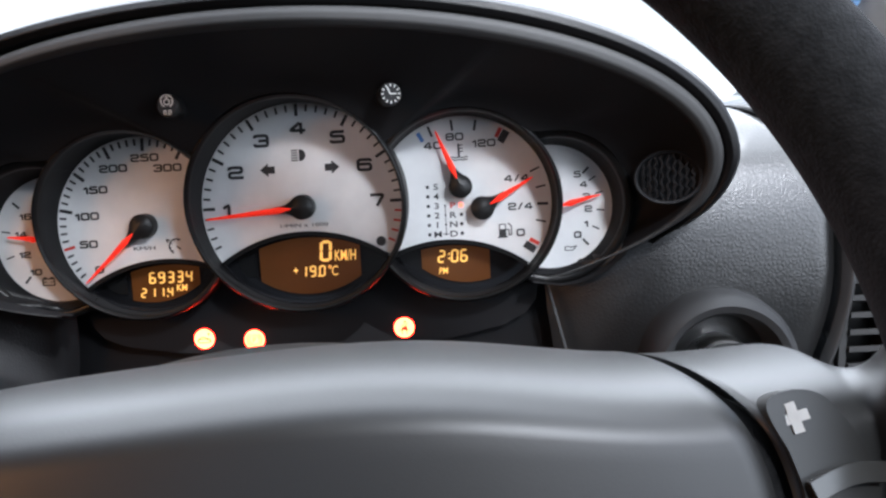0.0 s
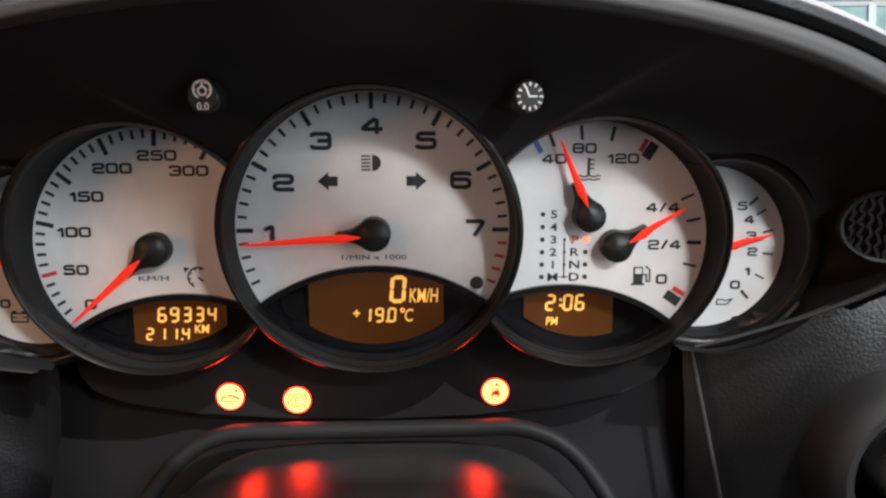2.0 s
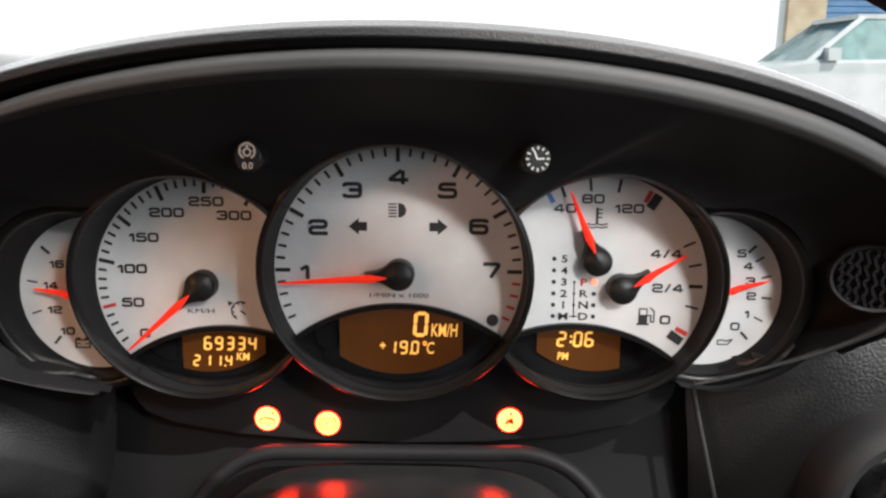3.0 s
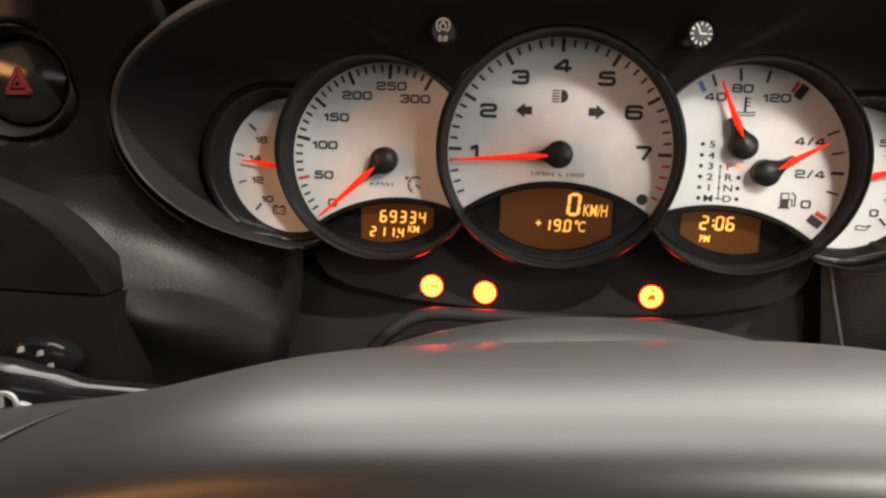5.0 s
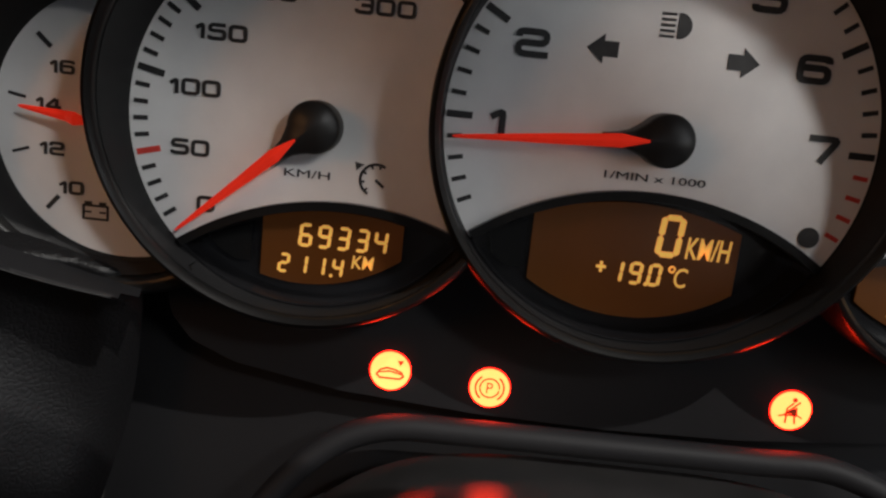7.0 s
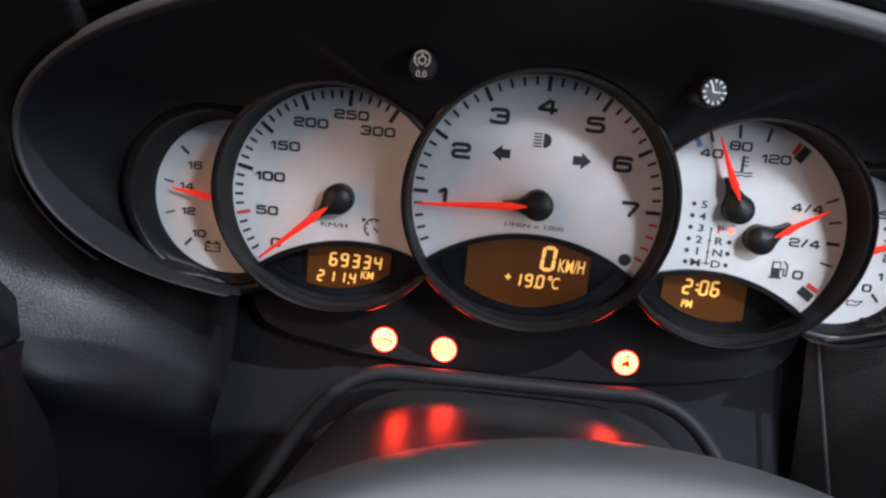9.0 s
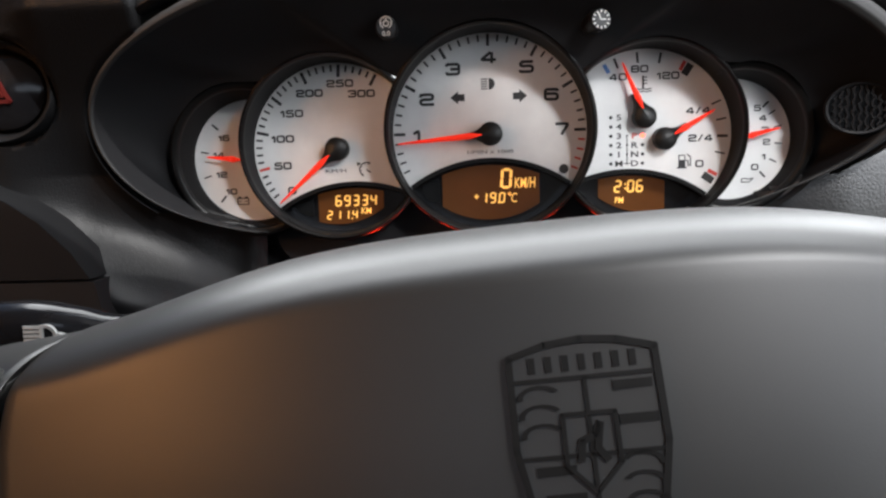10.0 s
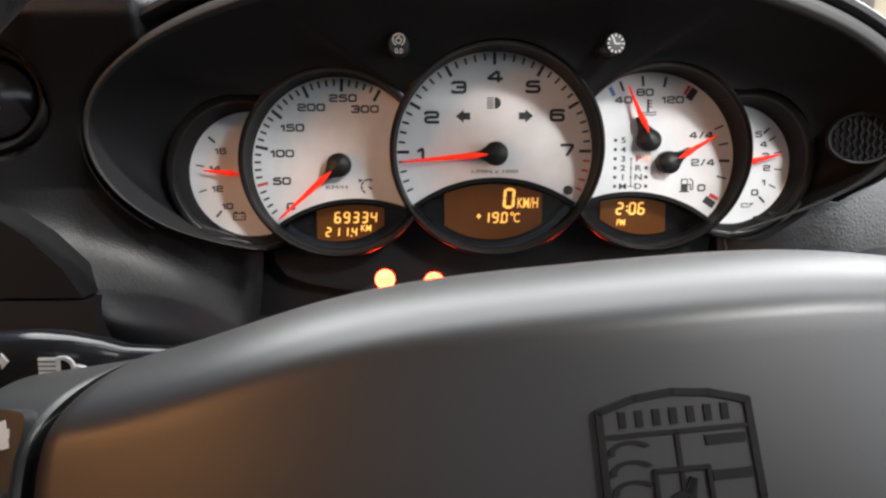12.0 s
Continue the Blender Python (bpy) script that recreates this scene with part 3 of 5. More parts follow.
for v, px, pz in ((0, -0.0285, -0.0243), (50, -0.0334, -0.0094), (100, -0.0331, 0.0066), (150, -0.0268, 0.0214), (200, -0.0152, 0.0330), (250, 0.0032, 0.0382), (300, 0.0158, 0.0319)):
    numeral(str(v), px, pz, 0.0044, y, speed, INK, 1.12, 0.215)
letters("KM/H", -0.0015, -0.0132, 0.0021, y, speed, INK, wide=1.8, bold=0.0, name="unit_print")
bm = stroke(arc(0.0172, -0.0130, 0.0043, 60, 240, 16), 0.0007, y - 0.0003, y + 0.0002)
for a in (75, 110, 150, 190, 225):
    c, s = math.cos(radians(a)), math.sin(radians(a))
    stroke([(0.0172 + 0.0033 * c, -0.0130 + 0.0033 * s), (0.0172 + 0.0043 * c, -0.0130 + 0.0043 * s)], 0.0006, y - 0.0003, y + 0.0002, bm)
stroke([(0.0172, -0.0130), (0.0192, -0.0146)], 0.0008, y - 0.00032, y + 0.0002, bm)
plate([(0.0112, -0.0085), (0.0138, -0.0090), (0.0117, -0.0108)], y - 0.0003, y + 0.0002, bm)
part("cruise_symbol", bm, INK, speed)
foot, win, yd = display(speed, SPEED, y, 0.0502, SPEED_FOOT, (-0.0120, 0.0275, 0.0024), 0.0448)
wedge(foot, SPEED, y, [(-0.0270, -0.0335), (-0.0150, -0.0290), (-0.0148, -0.0395), (-0.0190, -0.0395), (-0.0235, -0.0370)])
segments("69334", -0.0014, -0.0336, 0.0058, yd, win, DIGIT, pitch=0.91, thick=0.16)
segments("211.4", -0.0068, -0.0416, 0.0048, yd, win, DIGIT, pitch=1.06, thick=0.17)
letters("KM", 0.0168, -0.0370, 0.0037, yd, win, DIGIT, wide=0.85, bold=0.02, name="unit_letters", slant=0.1)
needle(speed, y, (0.0004, -0.0003), 221.3, 0.0475, 0.0070)

# coolant, fuel and selector dial
temp, y = dial("f", "temperature_and_fuel_gauge", "silver combined coolant and fuel dial in a black bezel", TEMP_FOOT)
marks(temp, y, 0.0428, 0.0482, [111.5, 95.5, 79], 0.0013, INK)
for a in (24, 11, -1.5, -14):
    marks(temp, y, 0.0425, 0.0478, [a], 0.0010 if a != -1.5 else 0.0016, INK, "fuel_mark")
marks(temp, y, 0.0430, 0.0475, [119.5], 0.0022, BLUE_INK, "blue_mark")
marks(temp, y, 0.0430, 0.0478, [61.5], 0.0020, RED_INK, "red_mark")
marks(temp, y, 0.0424, 0.0474, [57.0], 0.0042, INK, "dark_mark")
marks(temp, y, 0.0432, 0.0480, [-29.5], 0.0022, RED_INK, "red_mark")
marks(temp, y, 0.0424, 0.0474, [-34.5], 0.0042, INK, "dark_mark")
for s, px, pz in (("40", -0.0155, 0.0345), ("80", -0.0030, 0.0388), ("120", 0.0130, 0.0345), ("4/4", 0.0310, 0.0140), ("2/4", 0.0325, -0.0020), ("0", 0.0320, -0.0170)):
    numeral(s, px, pz, 0.0042, y, temp, INK, 1.12, 0.205)
bm = stroke([(-0.0010, 0.0275), (-0.0010, 0.0345)], 0.0011, y - 0.0003, y + 0.0002)
for k in range(3):
    stroke([(-0.0010, 0.0340 - 0.0018 * k), (0.0012, 0.0340 - 0.0018 * k)], 0.0006, y - 0.0003, y + 0.0002, bm)
for zz in (0.0272, 0.0258):
    stroke([(-0.0058 + 0.0012 * k, zz + 0.0003 * math.sin(k * 1.9)) for k in range(9)], 0.0006, y - 0.0003, y + 0.0002, bm)
part("coolant_symbol", bm, INK, temp)
bm = plate([(0.0198, -0.0190), (0.0198, -0.0116), (0.0238, -0.0116), (0.0238, -0.0190)], y - 0.0003, y + 0.0002)
stroke([(0.0238, -0.0150), (0.0254, -0.0150), (0.0254, -0.0180), (0.0268, -0.0180), (0.0268, -0.0130), (0.0250, -0.0114)], 0.0006, y - 0.0003, y + 0.0002, bm)
stroke([(0.0192, -0.0192), (0.0244, -0.0192)], 0.0008, y - 0.00032, y + 0.0002, bm)
part("fuel_pump_symbol", bm, INK, temp)
part("pump_window", plate([(0.0204, -0.0146), (0.0204, -0.0122), (0.0232, -0.0122), (0.0232, -0.0146)], y - 0.0005, y - 0.0003), SILVER, temp)
for k, s in enumerate("54321M"):
    zz = 0.0112 - 0.0054 * k
    letters(s, -0.0150, zz, 0.0034, y, temp, INK, wide=1.35, bold=0.03, name="gear_letter")
    part("gear_dot", disc(0.0010, y - 0.0003, y, 14, (-0.0197, zz)), INK, temp)
for k, s in enumerate("PRND"):
    zz = 0.0004 - 0.0054 * k
    letters(s, -0.0058, zz, 0.0034, y, temp, RED_INK if s == "P" else INK, wide=1.35, bold=0.03, name="selector_letter")
    part("selector_led" if s == "P" else "gear_dot", disc(0.0013 if s == "P" else 0.0010, y - 0.0004, y, 14, (-0.0012, zz)), LED if s == "P" else INK, temp)
bm = stroke([(-0.0102, 0.0004), (-0.0102, -0.0158)], 0.0004, y - 0.0003, y + 0.0002)
stroke([(-0.0122, -0.0158), (-0.0085, -0.0158)], 0.0004, y - 0.0003, y + 0.0002, bm)
for k in range(4):
    disc(0.0006, y - 0.0003, y, 8, (-0.0102, 0.0004 - 0.0054 * k), bm)
part("gate_lines", bm, INK, temp)
foot, win, yd = display(temp, TEMP, y, 0.0502, TEMP_FOOT, (-0.0268, 0.0120, 0.0024), 0.0440)
segments("2:06", -0.0172, -0.0318, 0.0064, yd, win, DIGIT, pitch=0.82, thick=0.16)
letters("PM", -0.0145, -0.0368, 0.0036, yd, win, DIGIT, wide=0.8, bold=0.02, name="unit_letters", slant=0.1)
needle(temp, y, (-0.0010, 0.0110), 112.0, 0.0340, 0.0066)
needle(temp, y, (0.0108, -0.0018), 29.0, 0.0330, 0.0066)

# voltmeter and oil pressure
volt, y = dial("v", "voltmeter", "small silver voltmeter partly hidden by the speedometer")
for s, a in (("16", 138), ("14", 170), ("12", 198), ("10", 229)):
    marks(volt, y, 0.0282, 0.0325, [a], 0.0012 if s in ("16", "10") else 0.0008, INK)
for s, px, pz in (("16", -0.0180, 0.0137), ("14", -0.0216, 0.0036), ("12", -0.0206, -0.0082), ("10", -0.0152, -0.0185)):
    numeral(s, px, pz, 0.0037, y, volt, INK, 1.08, 0.205)
bm = stroke([(-0.0115, -0.0265), (-0.0115, -0.0228), (-0.0048, -0.0228), (-0.0048, -0.0265)], 0.0006, y - 0.0003, y + 0.0002, close=True)
for x in (-0.0102, -0.0062):
    stroke([(x - 0.0007, -0.0222), (x + 0.0007, -0.0222)], 0.0010, y - 0.0003, y + 0.0002, bm)
    stroke([(x - 0.0007, -0.0246), (x + 0.0007, -0.0246)], 0.0005, y - 0.0003, y + 0.0002, bm)
part("battery_symbol", bm, INK, volt)
needle(volt, y, (0, 0), 174.5, 0.0275, 0.0060, False)
oil, y = dial("o", "oil_pressure_gauge", "small silver oil pressure gauge partly hidden by the fuel dial")
for s, a in ((5, 44), (4, 32), (3, 14), (2, -6), (1, -27), (0, -47)):
    marks(oil, y, 0.0265, 0.0305, [a], 0.0012 if s in (5, 0) else 0.0008, INK)
for s, px, pz in (("5", 0.0158, 0.0178), ("4", 0.0192, 0.0120), ("3", 0.0205, 0.0050), ("2", 0.0215, -0.0020), ("1", 0.0198, -0.0105), ("0", 0.0150, -0.0165)):
    numeral(s, px, pz, 0.0037, y, oil, INK, 1.12, 0.205)
bm = stroke([(0.0075, -0.0232), (0.0075, -0.0252), (0.0120, -0.0252), (0.0142, -0.0228), (0.0108, -0.0236), (0.0100, -0.0230)], 0.0005, y - 0.0003, y + 0.0002, close=True)
part("oil_can_symbol", bm, INK, oil)
needle(oil, y, (0, 0), 12.0, 0.0285, 0.0060, False)


# ---- binnacle: sloping panel, trim ring, leather hood ----
LIP_A, LIP_B, LIP_Z = 0.213, 0.0735, 0.0095
binnacle = root("instrument_binnacle", (0, 0, 0), "black oval instrument binnacle with a finely pebbled hood", "dashboard")


def sag(a):
    """The lip sags outward and stands nearer at its lower console-side corner."""
    d = (a - math.radians(216)) % (2 * math.pi)
    d = d - 2 * math.pi if d > math.pi else d
    return math.exp(-(d / math.radians(27)) ** 2)


def pod_q(x, z):
    """1 on the binnacle's lip, less inside it."""
    c, s = x / LIP_A, (z - LIP_Z) / LIP_B
    a = math.atan2(s, c)
    return math.hypot(c, s) - 0.009 * sag(a) * math.hypot(math.cos(a) / LIP_A, math.sin(a) / LIP_B)


def lip(a, out=0.0, y=0.0):
    """A point on the binnacle's lip at angle a, moved outward and in depth."""
    c, s = math.cos(a), math.sin(a)
    out, y = out + 0.009 * sag(a), y - 0.008 * sag(a)
    n = Vector((c / LIP_A, s / LIP_B)).normalized()
    return Vector((LIP_A * c + n.x * out, -0.045 - 0.040 * s + y, LIP_Z + LIP_B * s + n.y * out))


def slope(z):
    return -0.012 - 0.45 * z


def union_radius(a):
    """How far the dials' outline reaches from the middle in a direction."""
    best = 0.0
    d = Vector((math.cos(a), math.sin(a)))
    for (c, ro, *_) in DIALS.values():
        o = Vector(c) - Vector((0, -0.005))
        b, q = d.dot(o), o.length_squared - (ro - 0.0012) ** 2
        if b * b - q > 0:
            best = max(best, b + math.sqrt(b * b - q))
    return best


def panel_at(u, v):
    a = 2 * math.pi * u
    d = Vector((math.cos(a), math.sin(a)))
    r0 = union_radius(a)
    p0 = Vector((d.x * r0, -0.005 + d.y * r0))
    # the lip point along the same ray
    o = Vector((0, -0.005 - LIP_Z))
    aa, bb, cc = (d.x / LIP_A) ** 2 + (d.y / LIP_B) ** 2, d.x * o.x / LIP_A ** 2 + d.y * o.y / LIP_B ** 2, (o.x / LIP_A) ** 2 + (o.y / LIP_B) ** 2 - 1
    r1 = (-bb + math.sqrt(bb * bb - aa * cc)) / aa
    p1 = Vector((d.x * r1, -0.005 + d.y * r1))
    e = math.atan2((p1.y - LIP_Z) / LIP_B, p1.x / LIP_A)
    p1 = Vector(lip(e).xz) if sag(e) > 0.02 else p1
    r1 = max((p1 - Vector((0, -0.005))).length, r0 + 0.003)
    p1 = Vector((d.x * r1, -0.005 + d.y * r1)) if sag(e) <= 0.02 else p1
    p = p0.lerp(p1, v)
    lip_y = -0.045 - 0.040 * max(-1.0, (p1.y - LIP_Z) / LIP_B) if sag(e) <= 0.02 else lip(e).y
    w = v ** 2.2
    return (p.x, slope(p.y) * (1 - w) + lip_y * w, p.y)


def open_below(bm, x_end, z_top):
    """Leaves out the stretch under the dials where the lower fascia stands."""
    bmesh.ops.delete(bm, geom=[f for f in bm.faces if abs(f.calc_center_median().x) < x_end and f.calc_center_median().z < z_top], context="FACES")
    return bm


part("panel", open_below(grid(panel_at, 360, 14, wrap=True), 0.134, -0.030), FASCIA, binnacle, "matt dark panel round the dials", smooth=True, sharp=60)

ring_profile = [(-0.0005, 0.002), (0.0005, -0.0015), (0.0030, -0.0035), (0.0065, -0.0032), (0.0088, -0.0018), (0.0098, 0.0006)]


def ring_at(u, v):
    a = 2 * math.pi * u
    k = v * (len(ring_profile) - 1)
    i = min(int(k), len(ring_profile) - 2)
    o, yy = (ring_profile[i][n] + (ring_profile[i + 1][n] - ring_profile[i][n]) * (k - i) for n in (0, 1))
    thin = (0.55 + 0.45 * max(0.0, min(1.0, math.sin(a) * 2 + 0.8))) * (1 - 0.70 * max(0.0, -math.cos(a)) ** 2)
    # towards the foot the ring thins to a crease, sooner on the console side
    foot = math.sin(a) + (0.42 if math.cos(a) < 0 else 0.40)
    keep = 0.12 + 0.88 * max(0.0, min(1.0, foot / 0.45 + 0.5))
    return lip(a, o * thin * keep, yy * (keep * (1 - 0.55 * max(0.0, -math.cos(a)) ** 2) if yy < 0 else 1.0))


part("trim_ring", open_below(grid(ring_at, 240, 15, wrap=True), 0.134, -0.030), TRIM, binnacle, "smooth charcoal trim ring", smooth=True, sharp=70)

hood_profile = [(0.0092, 0.0020), (0.0104, -0.0012), (0.0130, -0.0030), (0.0162, -0.0018), (0.0190, 0.0030), (0.0208, 0.0120), (0.0220, 0.0260), (0.0205, 0.0600), (0.0150, 0.1100), (0.0050, 0.1900), (-0.0150, 0.2900)]


def hood_at(u, v):
    a = 2 * math.pi * u
    k = v * (len(hood_profile) - 1)
    i = min(int(k), len(hood_profile) - 2)
    f = k - i
    o, yy = (hood_profile[i][n] + (hood_profile[i + 1][n] - hood_profile[i][n]) * f for n in (0, 1))
    up = max(0.0, min(1.0, math.sin(a) * 2.2 + 0.9 - 1.3 * max(0.0, -math.cos(a)) ** 2))
    thin = 0.05 + 0.95 * up
    return lip(a, 0.0045 * (1 - thin) + o * thin, yy * (0.2 + 0.8 * up))


part("hood", open_below(grid(hood_at, 220, 50, wrap=True), 0.190, -0.024), SHADED_LEATHER, binnacle, "finely pebbled black hood", smooth=True, sharp=70)

# round grilles in the panel: an oval rim, a dished back and wavy slats
def grille(x, z):
    yy = -0.030
    rim = part("speaker_grille", revolve([(0.0175, yy + 0.006), (0.0175, yy - 0.0006), (0.0168, yy - 0.0014), (0.0156, yy - 0.0008), (0.0152, yy + 0.006)], 72, (x, z), squash=0.80), FASCIA, binnacle, smooth=True)
    part("backing", revolve([(0.0001, yy + 0.0042), (0.0155, yy + 0.0040)], 48, (x, z), closed=False, squash=0.80), BEZEL, rim)
    for k in range(9):
        px = -0.0124 + 0.0031 * k
        h = 0.80 * math.sqrt(max(0.0, 0.0153 ** 2 - px * px))
        pts = [(x + px + 0.0009 * math.sin(j * 2.1 + k * 2.4), z - h + 2 * h * j / 12) for j in range(13)]
        part("slat", stroke(pts, 0.0012, yy + 0.0010, yy + 0.0040), FASCIA, rim)
    # turned with the panel, which comes forward towards its lip
    rim.matrix_basis = Matrix.Translation((x, -0.036, z)) @ Matrix.Rotation(radians(-20), 4, "Z") @ Matrix.Translation((-x, -yy, -z))
    return rim


grille(0.197, 0.006)


# knobs on stems
def knob(x, z, name):
    yy = slope(z)
    st = part(name, revolve([(0.0001, yy - 0.0150), (0.0048, yy - 0.0150), (0.0056, yy - 0.0142), (0.0058, yy - 0.0120), (0.0052, yy + 0.004)], 40, (x, z), closed=False), KNOB, binnacle, smooth=True)
    return st, yy - 0.0151


st, yk = knob(-0.0535, 0.0545, "trip_reset_button")
bm = stroke(arc(-0.0535, 0.0568, 0.0030, -60, 240, 18), 0.0006, yk - 0.0003, yk)
for a in (0, 60, 120, 180):
    c, s = math.cos(radians(a)), math.sin(radians(a))
    stroke([(-0.0535 + 0.0024 * c, 0.0568 + 0.0024 * s), (-0.0535 + 0.0031 * c, 0.0568 + 0.0031 * s)], 0.0006, yk - 0.0003, yk, bm)
stroke(arc(-0.0535, 0.0563, 0.0014, 0, 340, 12), 0.0006, yk - 0.0003, yk, bm)
stroke([(-0.0535, 0.0578), (-0.0535, 0.0590)], 0.0008, yk - 0.0003, yk, bm)
part("trip_symbol", bm, WHITE_INK, st)
letters("0.0", -0.0535, 0.0512, 0.0026, yk, st, WHITE_INK, wide=0.95, bold=0.02, name="trip_print")
st, yk = knob(0.0575, 0.0545, "clock_button")
bm = bmesh.new()
for k in range(12):
    c, s = math.cos(radians(30 * k)), math.sin(radians(30 * k))
    stroke([(0.0575 + 0.0037 * c, 0.0545 + 0.0037 * s), (0.0575 + 0.0047 * c, 0.0545 + 0.0047 * s)], 0.0006, yk - 0.0003, yk, bm)
stroke([(0.0560, 0.0575), (0.0572, 0.0545), (0.0600, 0.0545)], 0.0006, yk - 0.0003, yk, bm)
part("clock_symbol", bm, WHITE_INK, st)
# the clock button is leaned towards the door so that its face catches a glare
st.matrix_basis = Matrix.Translation((0.0575, yk, 0.0545)) @ Matrix.Rotation(radians(14), 4, "Z") @ Matrix.Translation((-0.0575, -yk, -0.0545))

# lower fascia with the warning lamps
fascia_line = [(-0.1330, -0.0560), (-0.1310, -0.0660), (-0.1250, -0.0735), (-0.1120, -0.0790), (-0.0800, -0.0845), (-0.0400, -0.0872), (0.0, -0.0880), (0.0400, -0.0868), (0.0800, -0.0832), (0.1120, -0.0765), (0.1250, -0.0700), (0.1310, -0.0620), (0.1330, -0.0520)]


def under_dials(x):
    """The lower outline of the dials, behind their bezels."""
    low = -0.030
    for key in "tsfvo":
        c, rf = DIALS[key][0], DIALS[key][2] + 0.0028
        if abs(x - c[0]) < rf:
            low = min(low, c[1] - math.sqrt(rf * rf - (x - c[0]) ** 2))
    return low


bm = plate(fascia_line + [(x, under_dials(x)) for x in (0.130 - 0.0025 * k for k in range(105))], 0.010, 0.022)
part("lower_fascia", bm, FASCIA, binnacle, "dark lower fascia strip", bevel=0.0006)


def lamp(x, z):
    yy = 0.010
    rim = part("warning_lamp", disc(0.0061, yy - 0.0004, yy + 0.002, 40, (x, z)), LAMP_RIM, binnacle, "lit red-orange warning lamp")
    part("lens", disc(0.0058, yy - 0.0006, yy - 0.0003, 40, (x, z)), LAMP, rim)
    return rim, yy - 0.0007


rim, yl = lamp(-0.0655, -0.0765)
bm = stroke([(-0.0040, -0.0012), (-0.0030, 0.0002), (-0.0010, 0.0010), (0.0012, 0.0006), (0.0034, -0.0002), (0.0040, -0.0014), (0.0030, -0.0022), (-0.0030, -0.0022)], 0.0005, yl - 0.0002, yl, close=True)
stroke([(-0.0036, -0.0006), (0.0000, 0.0000), (0.0036, -0.0008)], 0.0004, yl - 0.0002, yl, bm)
plate([(0.0020, 0.0034), (0.0038, 0.0034), (0.0029, 0.0018)], yl - 0.0002, yl, bm)
bmesh.ops.translate(bm, verts=bm.verts, vec=(-0.0655, 0, -0.0765))
part("boot_symbol", bm, LAMP_INK, rim)
rim, yl = lamp(-0.0358, -0.0785)
bm = stroke(arc(-0.0358, -0.0785, 0.0029, 0, 345, 24), 0.0004, yl - 0.0002, yl)
stroke(arc(-0.0358, -0.0785, 0.0042, 130, 230, 12), 0.0005, yl - 0.0002, yl, bm)
stroke(arc(-0.0358, -0.0785, 0.0042, -50, 50, 12), 0.0005, yl - 0.0002, yl, bm)
part("brake_symbol", bm, LAMP_INK, rim)
letters("P", -0.0358, -0.0785, 0.0032, yl, rim, LAMP_INK, wide=0.95, bold=-0.02, name="lamp_letter", depth=0.0002)
rim, yl = lamp(0.0530, -0.0755)
bm = disc(0.0007, yl - 0.0002, yl, 12, (0.0006, 0.0034))
plate([(0.0002, 0.0004), (0.0016, 0.0012), (0.0020, -0.0012), (-0.0016, -0.0010)], yl - 0.0002, yl, bm)
stroke([(0.0004, 0.0024), (-0.0012, 0.0008), (-0.0014, -0.0008)], 0.0004, yl - 0.0002, yl, bm)
stroke([(0.0022, 0.0028), (-0.0018, -0.0012)], 0.0004, yl - 0.0003, yl, bm)
stroke([(-0.0034, -0.0018), (-0.0018, -0.0014), (0.0022, -0.0014), (0.0034, -0.0020)], 0.0004, yl - 0.0002, yl, bm)
stroke([(-0.0012, -0.0018), (-0.0012, -0.0038)], 0.0005, yl - 0.0002, yl, bm)
stroke([(0.0012, -0.0018), (0.0016, -0.0038)], 0.0005, yl - 0.0002, yl, bm)
bmesh.ops.translate(bm, verts=bm.verts, vec=(0.0530, 0, -0.0755))
part("seat_belt_symbol", bm, LAMP_INK, rim)


# ---- steering column surround ----
column = root("steering_column_cover", (0, 0, 0), "dark plastic steering column cover with glossy recessed top", "column cover")


def shroud_at(u, v):
    x = -0.146 + 0.293 * u
    z = -0.050 - 0.250 * v
    w = 1.0 + 0.07 * v * 3
    edge = abs(2 * u - 1)
    return (x * w, 0.016 + 0.006 * edge ** 6 + 0.01 * v - 0.2 * max(0, -0.09 - z) * (1 - edge ** 2), z)


part("surround", thicken(grid(shroud_at, 40, 24), 0.003), FASCIA, column, smooth=True)
pts = [Vector((0.1365 + 0.0026 * k, -0.001 - 0.0005 * k, -0.052 - 0.0068 * k * 1.6)) for k in range(9)]
bm = bmesh.new()
rows = [[bm.verts.new(p + Vector((0.0012 * math.cos(q), 0.0012 * math.sin(q), 0))) for q in np.linspace(0, 2 * math.pi, 9)[:-1]] for p in pts]
for a, b in zip(rows, rows[1:]):
    for j in range(8):
        bm.faces.new((a[j], a[(j + 1) % 8], b[(j + 1) % 8], b[j]))
part("edge_bead", bm, TRIM, column, smooth=True)


def ridge_path(t):
    """The raised rim round the recess: up one side, across the top, down the other."""
    pts = [(-0.118, -0.030, -0.150), (-0.100, -0.012, -0.118), (-0.084, -0.004, -0.099), (-0.066, 0.000, -0.0905), (-0.040, 0.001, -0.0895), (0.0, 0.001, -0.0892), (0.040, 0.001, -0.0890), (0.064, 0.000, -0.0890), (0.084, -0.004, -0.097), (0.100, -0.012, -0.116), (0.118, -0.030, -0.148)]
    k = t * (len(pts) - 1)
    i = min(int(k), len(pts) - 2)
    f = k - i
    p0, p1, p2, p3 = (Vector(pts[max(0, min(len(pts) - 1, i + d))]) for d in (-1, 0, 1, 2))
    return 0.5 * ((2 * p1) + (p2 - p0) * f + (2 * p0 - 5 * p1 + 4 * p2 - p3) * f * f + (3 * p1 - p0 - 3 * p2 + p3) * f ** 3)


